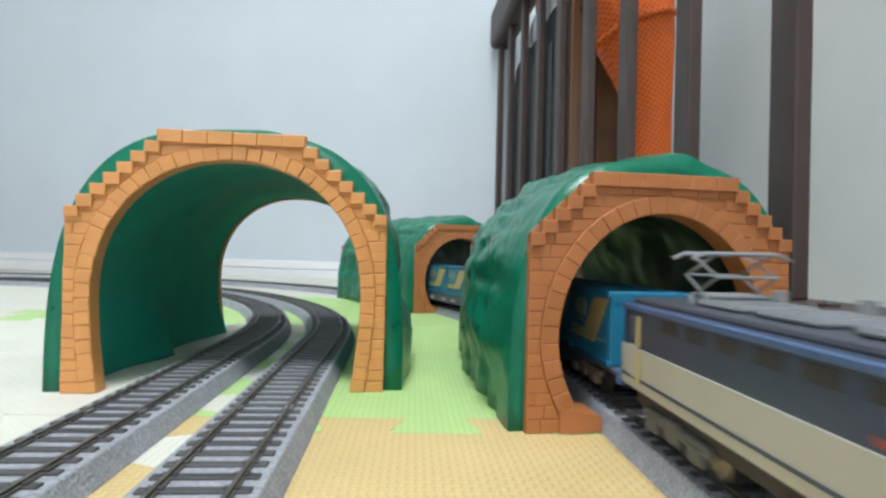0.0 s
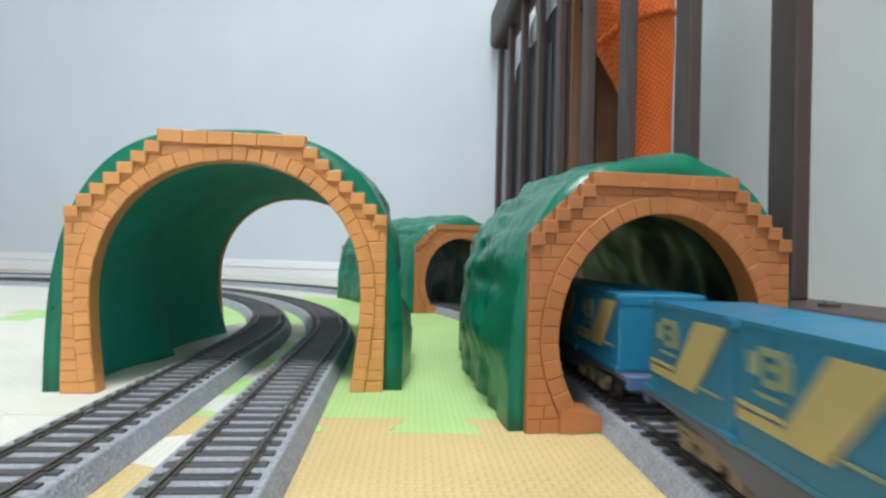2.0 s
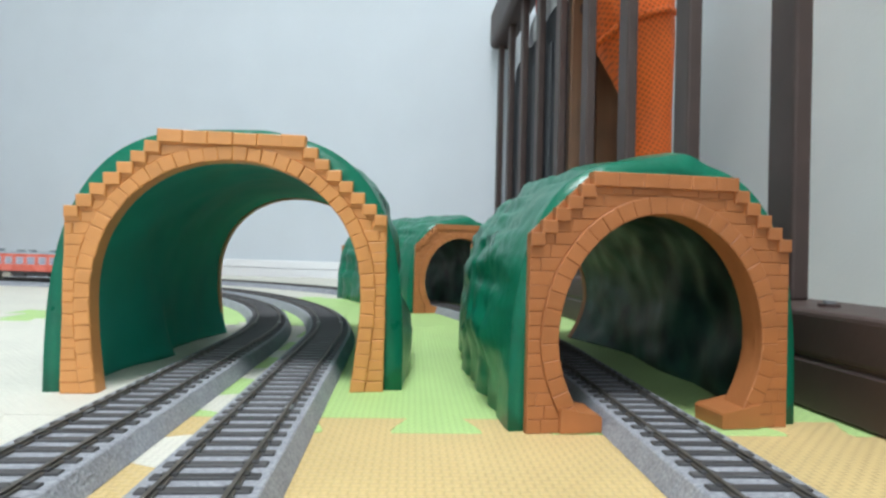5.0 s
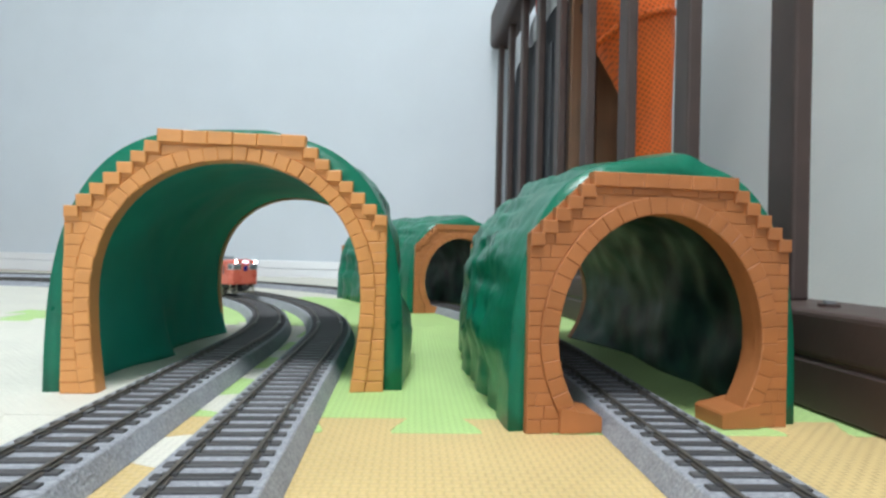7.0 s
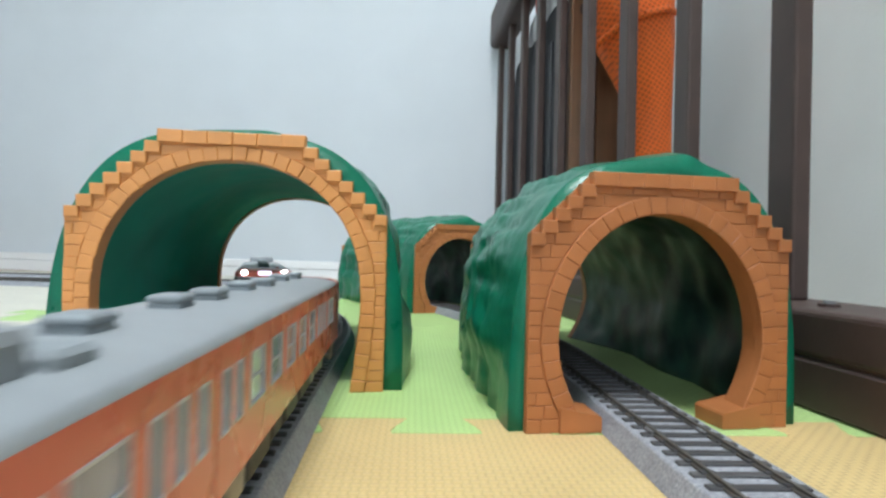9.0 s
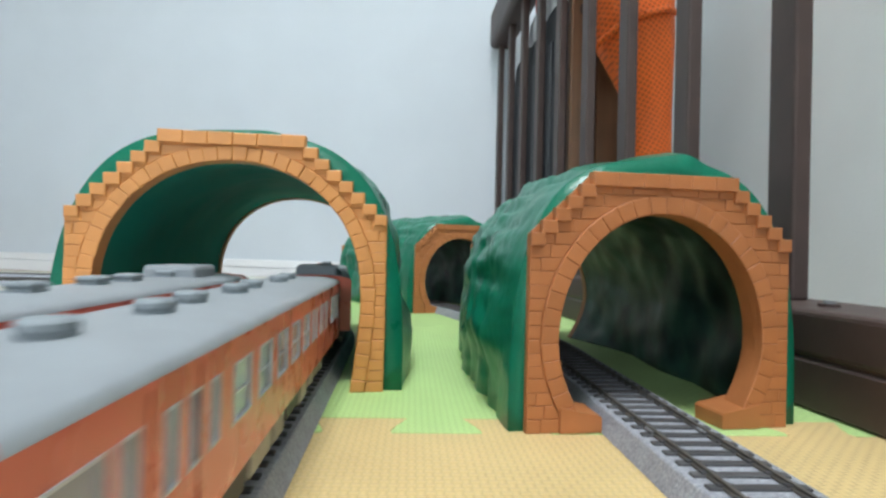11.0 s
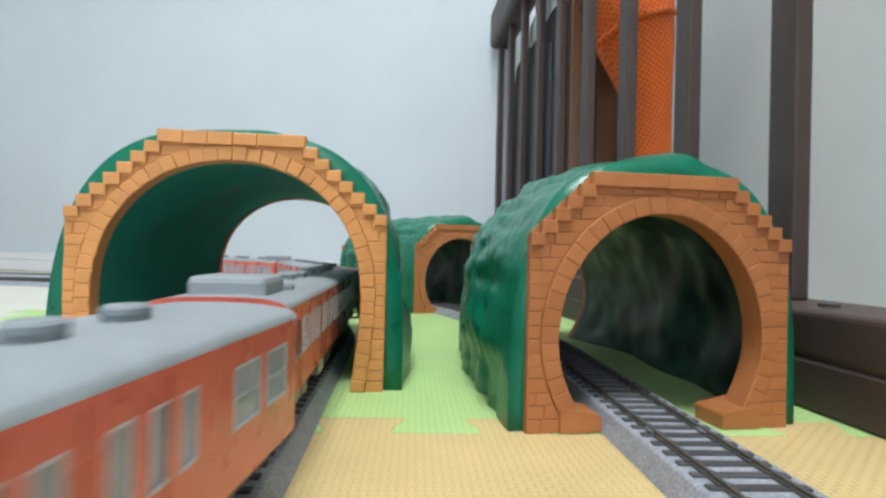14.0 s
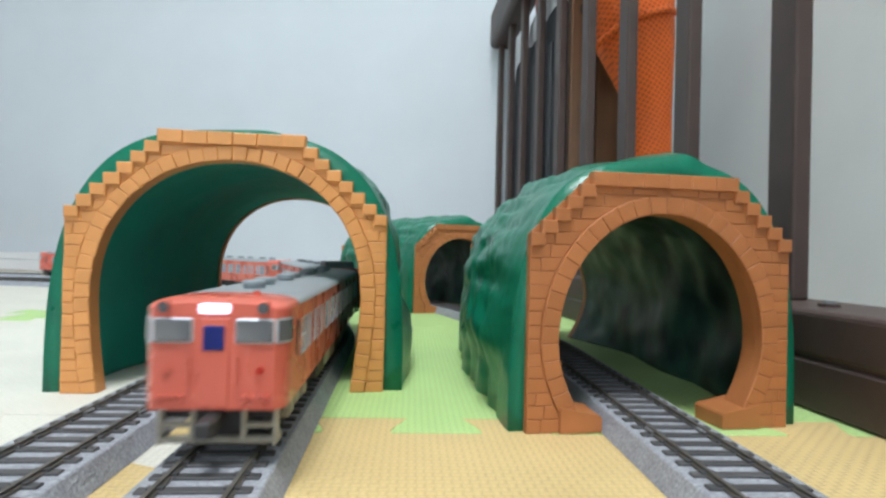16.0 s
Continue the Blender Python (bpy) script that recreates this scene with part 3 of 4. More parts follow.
tunnel(pose(0.0317, 0.2087, 0, 0, 0, 9.0), "green and orange plastic toy tunnel over one track by the railing", length=0.240, skew=0.115, bulge=0.006, seed=2, **SLIM)
tunnel(pose(-0.0298, 0.6124, 0, 0, 0, 20.0), "green and orange plastic toy tunnel farther along the freight track", length=0.215, skew=-0.05, bend=-0.66, bulge=0.006, seed=3, **SLIM)

# ---- railing and what hangs behind it ----
RAIL_POSE = pose(0.2125, 0, 0, 0, 0, 4.786)

SCREW = (-0.008, 0.270)


def railing():
    t = thing("stair_railing", "dark brown painted railing with upright slats on a low kerb beam", "railing", RAIL_POSE)
    bm = box(B(), -0.0300, 0.0260, -1.2, 1.225, 0.0004, 0.0222, 0.0012)
    box(bm, -0.0300, 0.0260, -1.2, 1.225, 0.0230, 0.0444, 0.0030, 3)
    box(bm, -0.0285, 0.0250, -1.2, 1.225, 0.0215, 0.0240)
    part("base_beam", bm, M_BROWN, t, "dark brown kerb beam with a groove")
    sl = None
    for k in range(-10, 9):
        y = 0.3289 + 0.1137 * k
        if sl is None:
            sl = part("slat", box(B(), 0, 0.0105, -0.022, 0, 0.0440, 0.514, 0.0018, 2), M_BROWN, t)
            sl.matrix_basis = Matrix.Translation((0, y, 0))
        else:
            share("slat", sl, t, Matrix.Translation((0, y, 0)))
    part("handrail", box(B(), -0.018, 0.030, -1.2, 1.246, 0.511, 0.590, 0.010, 3), M_BROWN, t, "thick dark handrail")
    bm = B()
    cyl(bm, SCREW + (0.0440,), SCREW + (0.0458,), 0.0046, 20)
    part("screw_cap", bm, M_BROWN, t, "round dark cap over a screw")
    bm = B()
    cyl(bm, SCREW + (0.0460,), SCREW + (0.0474,), 0.0026, 14)
    part("screw_head", bm, M_SILVER, t, "small shiny screw head")


railing()


def bag():
    t = thing("orange_net_bag", "orange net bag hanging behind the railing", "bag", pose(0.2296, 0.697, -0.0078) @ Matrix.Scale(1.12, 4))
    bm = B()
    n, k = 28, 26
    rings = []
    for j in range(k + 1):
        f = j / k
        z = 0.10 + 0.425 * f
        if z < 0.225:
            x0, x1 = -0.006, 0.040
        elif z < 0.320:
            q = (z - 0.225) / 0.095
            x0, x1 = -0.006 - 0.048 * q, 0.040
        else:
            q = (z - 0.320) / 0.205
            x0, x1 = -0.054 + 0.050 * q * q, 0.040 - 0.02 * q * q
        c, r = (x0 + x1) / 2, (x1 - x0) / 2
        ring = []
        for i in range(n):
            a = 2 * math.pi * i / n
            w = 1 + 0.07 * noise.noise(Vector((math.cos(a) * 2, math.sin(a) * 2, z * 14))) + 0.025 * math.sin(a * 7 + z * 30)
            ring.append(bm.verts.new((c + r * w * math.cos(a), min(0.045, r) * w * math.sin(a), z)))
        rings.append(ring)
    for p, q in zip(rings, rings[1:]):
        for i in range(n):
            bm.faces.new((p[i], p[(i + 1) % n], q[(i + 1) % n], q[i]))
    bm.faces.new(rings[0]), bm.faces.new(rings[-1])
    part("body", fixed(bm), M_ORGNET, t, smooth=True)
    bm = B()
    edge = ((-0.053, -0.004, 0.276), (-0.047, -0.022, 0.290), (-0.030, -0.040, 0.303), (-0.008, -0.049, 0.312), (0.016, -0.047, 0.318), (0.040, -0.020, 0.324))
    for a, b in zip(edge, edge[1:]):
        cyl(bm, a, b, 0.0032, 10)
    part("hem", bm, M_ORGNET, t, "stitched orange hem")
    part("strap", box(B(), -0.052, 0.012, -0.008, 0.008, 0.515, 0.586, 0.003), M_ORGNET, t)


bag()


def hanging_cloth(name, label, cat, m, material, sx, sy, z0, z1, seed):
    bm = B()
    n, k = 30, 20
    rings = []
    for j in range(k + 1):
        f = j / k
        z = z0 + (z1 - z0) * f
        ring = []
        for i in range(n):
            a = 2 * math.pi * i / n
            co, si = math.cos(a), math.sin(a)
            w = (1 + 0.10 * noise.noise(Vector((co * 2 + seed, si * 2, z * 9)))) * (0.75 + 0.25 * math.sin(math.pi * min(1, 0.2 + f * 0.75)) ** 0.5)
            ring.append(bm.verts.new((sx * w * math.copysign(abs(co) ** 0.35, co), sy * w * math.copysign(abs(si) ** 0.35, si), z)))
        rings.append(ring)
    for p, q in zip(rings, rings[1:]):
        for i in range(n):
            bm.faces.new((p[i], p[(i + 1) % n], q[(i + 1) % n], q[i]))
    bm.faces.new(rings[0]), bm.faces.new(rings[-1])
    ob = part(name, fixed(bm), material, None, smooth=True)
    ob.matrix_basis = m
    return tagged(ob, label, cat)


PACK = thing("backpack", "dark charcoal fabric bag standing behind the railing", "bag", RAIL_POSE @ Matrix.Translation((0.041, 0.985, FLOOR_Z)))
pk = hanging_cloth("body", "", "", Matrix.Identity(4), M_BLACKC, 0.026, 0.205, 0.0, 0.452, 3)
pk.parent = PACK
for yy in (-0.12, -0.02, 0.10):
    part("strap", box(B(), -0.0275, -0.0235, yy - 0.010, yy + 0.010, 0.03, 0.40, 0.002), M_STRAP, PACK, "grey webbing strap")
part("pocket", box(B(), -0.0270, -0.0180, -0.105, -0.035, 0.06, 0.22, 0.004), M_BLACKC, PACK)
hanging_cloth("folded_towel", "crumpled white cloth on top of the dark bag", "towel", RAIL_POSE @ Matrix.Translation((0.045, 0.93, 0)), M_WCLOTH, 0.028, 0.13, 0.432, 0.480, 5)
hanging_cloth("red_cloth", "dull red cloth lying on the white cloth", "cloth", RAIL_POSE @ Matrix.Translation((0.047, 0.90, 0)), M_RCLOTH, 0.030, 0.10, 0.474, 0.545, 8)


def plank():
    t = thing("wooden_board", "brown wooden board with a knot leaning behind the railing", "board", pose(0.1630, 0.752, FLOOR_Z, 0, 0, 3))
    part("board", box(B(), 0.0, 0.034, 0.0, 0.020, 0.0, 0.62, 0.002), M_PLANK, t)
    part("board", box(B(), 0.036, 0.090, 0.004, 0.022, 0.0, 0.60, 0.002), M_PLANK, t)
    bm = B()
    bmesh.ops.create_cone(bm, cap_ends=True, segments=16, radius1=0.006, radius2=0.0055, depth=0.001, matrix=Matrix.Translation((0.014, -0.0004, 0.405)) @ pose(0, 0, 0, 90) @ Matrix.Diagonal((0.6, 1.3, 1, 1)))
    part("knot", bm, M_BROWN, t, "dark oval knot")


plank()


def ceiling_lamp():
    t = thing("ceiling_lamp", "round white ceiling lamp, switched on", "lamp", pose(-0.08, -0.55, 2.30))
    bm = B()
    bmesh.ops.create_cone(bm, cap_ends=True, segments=40, radius1=0.30, radius2=0.32, depth=0.05, matrix=Matrix.Translation((0, 0, 0.045)))
    part("diffuser", bm, M_GLOW, t, smooth=False)
    part("base", cyl(B(), (0, 0, 0.07), (0, 0, 0.12), 0.12, 24), M_WHITE, t)


ceiling_lamp()


# ---- vehicles ----
def truck(parent, y, material, wheel_y=(-0.0135, 0.0135), half=0.0125, label=""):
    """A four-wheel truck with side frames."""
    bm = B()
    for sx in (-1, 1):
        x = sx * half
        box(bm, x - 0.0012, x + 0.0012, y - 0.0205, y + 0.0205, 0.0160, 0.0192, 0.0006)
        for wy in wheel_y:
            box(bm, x - 0.0018, x + 0.0018, y + wy - 0.0036, y + wy + 0.0036, 0.0128, 0.0180, 0.0008)
        box(bm, x - 0.0016, x + 0.0016, y - 0.0045, y + 0.0045, 0.0135, 0.0200, 0.0006)
    box(bm, -half, half, y - 0.004, y + 0.004, 0.0150, 0.0200)
    b = part("truck_frame", bm, material, parent, label)
    for wy in wheel_y:
        w = B()
        for sx in (-1, 1):
            cyl(w, (sx * 0.0072, y + wy, 0.01525), (sx * 0.0095, y + wy, 0.01525), 0.00615, 20)
            cyl(w, (sx * 0.0068, y + wy, 0.01525), (sx * 0.0074, y + wy, 0.01525), 0.0068, 20)
        cyl(w, (-0.0105, y + wy, 0.01525), (0.0105, y + wy, 0.01525), 0.0010, 8)
        part("wheel_set", w, M_WHEEL, b)


def jumpers(sx, h):
    """A row of small cable sockets low on a cab end."""
    bm = B()
    for k in range(4):
        x = sx * (0.0078 + 0.0020 * k)
        cyl(bm, (x, h, 0.0267), (x, h + 0.0009, 0.0264), 0.0007, 10)
        box(bm, x - 0.0007, x + 0.0007, h, h + 0.0007, 0.0248, 0.0255, 0.0002)
    return bm


CAR_L, HW = 0.262, 0.0183
ZB, ZW0, ZW1, ZG, ZR = 0.0233, 0.0336, 0.0446, 0.0491, 0.0524
WIDE_WIN = [0.0295, 0.0860, 0.1047, 0.1236, 0.1421, 0.1607, 0.2240, 0.2400]
SLIM_WIN = [0.0443, 0.0560, 0.0647, 0.0735, 0.1787, 0.1866, 0.1982, 0.2067, 0.2146]


def railcar(label, cab=True, two_cabs=False, sign_lit=False, head_lit=False, cooler=True):
    t = thing("railcar", label, "model railcar", group="vermilion model railcars")
    h = CAR_L / 2
    ends = {1: cab, -1: two_cabs}

    def width(y):
        w = HW
        for e in (1, -1):
            d = h - e * y
            if ends[e] and d < 0.006:
                w = min(w, HW * (1 - 0.16 * ((0.006 - d) / 0.006) ** 2))
        return w

    def roof_z(y):
        z = ZR
        for e in (1, -1):
            d = h - e * y
            if ends[e] and d < 0.010:
                z = min(z, ZR - 0.0016 * ((0.010 - d) / 0.010) ** 2.2)
        return z

    # the cars without a cooler have their windows a little nearer to the cab
    near = 0.0 if cooler else 0.0068
    wides = [y - near if y < 0.22 else y + 0.3 * near for y in WIDE_WIN]
    slims = [y - near for y in SLIM_WIN]
    wins = [(h - y - 0.0124, h - y, True) for y in wides] + [(h - y - 0.0048, h - y, False) for y in slims]
    cuts = sorted({-h, h, *[h - d for d in (0.001, 0.002, 0.0035, 0.006, 0.009, 0.012, 0.0185)], *[-h + d for d in (0.001, 0.002, 0.0035, 0.006, 0.009, 0.012, 0.0185)], *[a for a, _, _ in wins], *[b for _, b, _ in wins]})
    bm = B()
    for sx in (-1, 1):
        for a, b in zip(cuts, cuts[1:]):
            mid = (a + b) / 2
            holed = any(p - 1e-6 < mid < q + 1e-6 for p, q, _ in wins)
            for z0, z1, open_ in ((ZB, ZW0, False), (ZW0, ZW1, holed), (ZW1, ZG, False)):
                if open_:
                    continue
                vs = [bm.verts.new((sx * width(y), y, z)) for y, z in ((a, z0), (b, z0), (b, z1), (a, z1))]
                bm.faces.new(vs if sx > 0 else vs[::-1])
    na = 14

    def arc(y):
        w, zr = width(y), roof_z(y)
        return [(w * math.copysign(abs(math.cos(math.pi * i / na)) ** 0.75, math.cos(math.pi * i / na)), y, ZG + (zr - ZG) * math.sin(math.pi * i / na) ** 0.8) for i in range(na + 1)]

    roof = B()
    for a, b in zip(cuts, cuts[1:]):
        red = (ends[1] and (a + b) / 2 > h - 0.0185) or (ends[-1] and (a + b) / 2 < -h + 0.0185)
        tgt = bm if red else roof
        p, q = [tgt.verts.new(v) for v in arc(a)], [tgt.verts.new(v) for v in arc(b)]
        for i in range(na):
            tgt.faces.new((p[i + 1], p[i], q[i], q[i + 1]))
    for e in (1, -1):
        y = e * h
        pts = [(-width(y), y, ZB)] + arc(y)[::-1] + [(width(y), y, ZB)]
        vs = [bm.verts.new(v) for v in pts]
        bm.faces.new(vs if e > 0 else vs[::-1])
    bmesh.ops.remove_doubles(bm, verts=bm.verts, dist=1e-6)
    bmesh.ops.remove_doubles(roof, verts=roof.verts, dist=1e-6)
    body = part("body", fixed(bm), M_RED, t, "vermilion painted car body")
    for p in body.data.polygons:
        p.use_smooth = False
    so = body.modifiers.new("thick", "SOLIDIFY")
    so.thickness, so.offset = 0.0008, -1
    part("roof", fixed(roof), M_ROOF, t, "grey painted roof", smooth=True)

    # windows, with a bar across the wide ones
    base = {}
    for wide in (True, False):
        a = 0.0124 if wide else 0.0048
        z0, z1 = ZW0, ZW1
        fr = B()
        e = 0.0004
        for y0, y1, q0, q1 in ((-a / 2, -a / 2 + e, z0, z1), (a / 2 - e, a / 2, z0, z1), (-a / 2 + e, a / 2 - e, z0, z0 + e), (-a / 2 + e, a / 2 - e, z1 - e, z1)):
            box(fr, -0.0007, 0.0002, y0, y1, q0, q1)
        if wide:
            box(fr, -0.0006, 0.0000, -a / 2 + e, a / 2 - e, z0 + 0.0052, z0 + 0.0055)
        gl = box(B(), -0.0006, -0.0004, -a / 2 + e, a / 2 - e, z0 + e, z1 - e)
        base[wide] = (fr, gl, [None])
    for sx in (-1, 1):
        for y0, y1, wide in wins:
            fr, gl, done = base[wide]
            m = Matrix.Translation((sx * HW, (y0 + y1) / 2, 0)) @ (Matrix.Identity(4) if sx > 0 else pose(0, 0, 0, 0, 0, 180))
            if done[0] is None:
                w = part("window", fr, M_FRAME, t)
                pane = part("pane", gl, M_GLASS, w)
                done[0] = (w, pane)
                w.matrix_basis = m
            else:
                w = share("window", done[0][0], t, m)
                share("pane", done[0][1], w, Matrix.Identity(4))
    # door leaves beside the slim windows
    for sx in (-1, 1):
        for y in (0.0602 - near, 0.2026 - near):
            for k in (0, 1):
                part("door_seam", box(B(), sx * HW - 0.0002, sx * HW + 0.0001, h - y - 0.0085 + k * 0.0170, h - y - 0.00835 + k * 0.0170, ZB + 0.001, ZG - 0.001), M_SEAM, t)
    # inside: floor, lining and rows of seats
    bm = box(B(), -0.0170, 0.0170, -h + 0.003, h - 0.003, 0.0240, 0.0250)
    part("inside_floor", bm, M_CABIN, t)
    bm = B()
    for i in range(11):
        y = h - 0.085 - i * 0.0092
        for sx in (-1, 1):
            box(bm, sx * 0.0105 - 0.0058, sx * 0.0105 + 0.0058, y - 0.0013, y + 0.0013, 0.0250, 0.0385, 0.0008)
    part("seats", bm, M_SEAT, t, "rows of blue seats")
    bm = B()
    for y in (h - 0.0150, h - 0.0720, -h + 0.060, -h + 0.012):
        box(bm, -0.0168, 0.0168, y - 0.0006, y + 0.0006, 0.0250, 0.0490)
    part("bulkheads", bm, M_CABIN, t)
    if not cab:
        part("blue_screen", box(B(), HW - 0.0004, HW - 0.0002, h - 0.0414, h - 0.0300, 0.0341, 0.0441), M_BLUEDOOR, t, "deep blue screen behind a window")

    # cab ends
    for e in (1, -1):
        rot = Matrix.Identity(4) if e > 0 else pose(0, 0, 0, 0, 0, 180)
        if not ends[e]:
            d = part("end_door", box(B(), -0.0045, 0.0045, h, h + 0.0006, 0.0245, 0.0470, 0.0003), M_RED, t)
            d.matrix_basis = rot
            g_ = part("gangway", box(B(), -0.0125, 0.0125, h + 0.0004, h + 0.0070, 0.0225, 0.0480, 0.0012), M_UNDER, t, "black folding gangway")
            g_.matrix_basis = rot
            if not cab:
                for sx in (-1, 1):
                    cd = part("side_door_window", box(B(), sx * HW - 0.0003, sx * HW + 0.0002, h - 0.0180, h - 0.0146, 0.0350, 0.0450, 0.0002), M_SLOT, t)
                    cd.matrix_basis = rot
                    for y_ in (h - 0.0210, h - 0.0118):
                        dj = part("door_seam", box(B(), sx * HW - 0.0002, sx * HW + 0.0001, y_, y_ + 0.00015, ZB + 0.001, ZG - 0.001), M_SEAM, t)
                        dj.matrix_basis = rot
            continue
        yw = h + 0.0001
        for sx in (-1, 1):
            x0, x1 = (0.0052, 0.0153)
            xs = sorted((sx * x0, sx * x1))
            fr = box(B(), xs[0], xs[1], yw - 0.0006, yw + 0.0006, 0.0404, 0.0470, 0.0006)
            w = part("cab_window", fr, M_FRAME, t, "silver-framed cab window")
            w.matrix_basis = rot
            pane = part("pane", box(B(), xs[0] + 0.0005, xs[1] - 0.0005, yw, yw + 0.0009, 0.0409, 0.0465, 0.0003), M_DARKGLASS, w)
            # the window wraps round the corner
            def wrap(y0, y1, z0, z1, out):
                bm_, n_ = B(), 6
                row = []
                for q_ in range(n_ + 1):
                    yy_ = y0 + (y1 - y0) * q_ / n_
                    wx = HW * (1 - 0.16 * (max(0.0, 0.006 - (h - yy_)) / 0.006) ** 2)
                    row.append([bm_.verts.new((sx * (wx + o_), yy_, z_)) for o_, z_ in ((-0.0008, z0), (out, z0), (out, z1), (-0.0008, z1))])
                for r0_, r1_ in zip(row, row[1:]):
                    for k_ in range(4):
                        bm_.faces.new((r0_[k_], r0_[(k_ + 1) % 4], r1_[(k_ + 1) % 4], r1_[k_]))
                bm_.faces.new(row[0]), bm_.faces.new(row[-1][::-1])
                return fixed(bm_)
            sw = part("cab_window", wrap(h - 0.0066, h - 0.0001, 0.0404, 0.0470, 0.0003), M_FRAME, t, "silver-framed corner window")
            sw.matrix_basis = rot
            part("pane", wrap(h - 0.0060, h - 0.0006, 0.0410, 0.0464, 0.0005), M_DARKGLASS, sw)
            cd = part("cab_door_window", box(B(), sx * HW - 0.0003, sx * HW + 0.0002, h - 0.0180, h - 0.0146, 0.0350, 0.0450, 0.0002), M_SLOT, t)
            cd.matrix_basis = rot
            # upper marker lamps and lower red lamps
            lit = head_lit and e > 0
            lm = part("marker_lamp", cyl(B(), (sx * 0.0122, h - 0.004, 0.0497), (sx * 0.0125, h + 0.0010, 0.0497), 0.0017, 16), M_RED, t)
            lm.matrix_basis = rot
            part("lens", cyl(B(), (sx * 0.0125, h, 0.0497), (sx * 0.0125, h + 0.0015, 0.0497), 0.0014, 16), M_HEAD if lit else M_LENS, lm)
            tl = part("tail_lamp", cyl(B(), (sx * 0.0118, h - 0.001, 0.0335), (sx * 0.0118, h + 0.0007, 0.0335), 0.0010, 14), M_TAIL if sx < 0 else M_RED, t, "small red lamp")
            tl.matrix_basis = rot
            jb = part("jumper_box", jumpers(sx, h), M_RED, t)
            jb.matrix_basis = rot
            hd = part("handhold", cyl(B(), (sx * 0.0060, h + 0.0009, 0.0300), (sx * 0.0060, h + 0.0009, 0.0370), 0.0003, 8), M_RED, t)
            hd.matrix_basis = rot
            st = B()
            for x_ in (0.0066, 0.0150):
                box(st, sx * x_ - 0.0008, sx * x_ + 0.0008, h - 0.0070, h - 0.0050, 0.0128, 0.0236, 0.0004)
            box(st, sx * 0.0108 - 0.0046, sx * 0.0108 + 0.0046, h - 0.0072, h - 0.0050, 0.0172, 0.0184, 0.0003)
            box(st, sx * 0.0150 - 0.0006, sx * 0.0150 + 0.0006, h - 0.0110, h - 0.0045, 0.0128, 0.0150, 0.0003)
            sk = part("steps", st, M_BOGIE, t, "open grey step frame under the cab")
            sk.matrix_basis = rot
        dr = part("end_door", box(B(), -0.0040, 0.0040, h - 0.0003, h + 0.0004, 0.0237, 0.0470, 0.0003), M_RED, t)
        dr.matrix_basis = rot
        part("door_window", box(B(), -0.0027, 0.0027, h, h + 0.0008, 0.0386, 0.0450, 0.0003), M_BLUEDOOR, dr, "deep blue door window")
        sg = part("destination_sign", box(B(), -0.0040, 0.0040, h - 0.003, h + 0.0009, 0.0480, 0.0507, 0.0008, 2), M_SIGN if (sign_lit or (head_lit and e > 0)) else M_RED, t)
        sg.matrix_basis = rot
        wh = part("whistle", cyl(B(), (-0.0080, h - 0.0105, ZR - 0.0024), (-0.0080, h - 0.0105, ZR + 0.0010), 0.0009, 12), M_RED, t)
        wh.matrix_basis = rot
        pl = B()
        box(pl, -0.0158, 0.0158, h - 0.0075, h - 0.0048, 0.0130, 0.0146, 0.0005)
        pp = part("pilot", pl, M_BOGIE, t)
        pp.matrix_basis = rot
    # couplers
    for e in (1, -1):
        bm = box(B(), -0.0020, 0.0020, e * (h + 0.002) - 0.006, e * (h + 0.002) + 0.006, 0.0180, 0.0222, 0.0006)
        box(bm, -0.0023, 0.0023, e * (h + 0.003) - 0.0016, e * (h + 0.003) + 0.0016, 0.0172, 0.0222, 0.0006)
        box(bm, -0.0066, 0.0066, e * (h - 0.009) - 0.003, e * (h - 0.009) + 0.003, 0.0142, 0.0222, 0.0008)
        part("coupler", bm, M_UNDER, t)
    # roof vents and the cooler
    spots = (0.0335, 0.0540, 0.0875, 0.1090, 0.1435, 0.1640, 0.2010) if cooler else (0.0372, 0.0575, 0.0890, 0.1110, 0.1430, 0.1655, 0.2030, 0.2255)
    for i, d in enumerate(spots):
        yy, x = h - d, (-0.0006 if i % 2 else 0.0006) * (1 if cooler else -1)
        bm = B()
        if cooler:
            box(bm, x - 0.0034, x + 0.0034, yy - 0.0043, yy + 0.0043, ZR - 0.0014, ZR + 0.0012, 0.0007, 2)
            box(bm, x - 0.0037, x + 0.0037, yy - 0.0047, yy + 0.0047, ZR + 0.0009, ZR + 0.0028, 0.0011, 3)
        else:
            # a low oval drum under a wider rounded cap
            for z0_, z1_, r0_, r1_ in ((-0.0016, 0.0006, 0.92, 0.92), (0.0006, 0.0011, 0.92, 1.0), (0.0011, 0.0021, 1.0, 1.0), (0.0021, 0.0026, 1.0, 0.86)):
                bmesh.ops.create_cone(bm, cap_ends=True, segments=28, radius1=r0_, radius2=r1_, depth=z1_ - z0_,
                                      matrix=Matrix.Translation((x, yy, ZR + (z0_ + z1_) / 2)) @ Matrix.Diagonal((0.0036, 0.0049, 1, 1)))
        vent = part("roof_vent", bm, M_VENT, t)
        sl_ = B()
        for k in (-1, 0, 1):
            box(sl_, x - 0.0034 + 0.0004 * abs(k), x + 0.0034 - 0.0004 * abs(k), yy + k * 0.0022 - 0.0003, yy + k * 0.0022 + 0.0003, ZR - 0.0006, ZR + 0.0012, 0.0002)
        part("rib", sl_, M_VENT, vent)
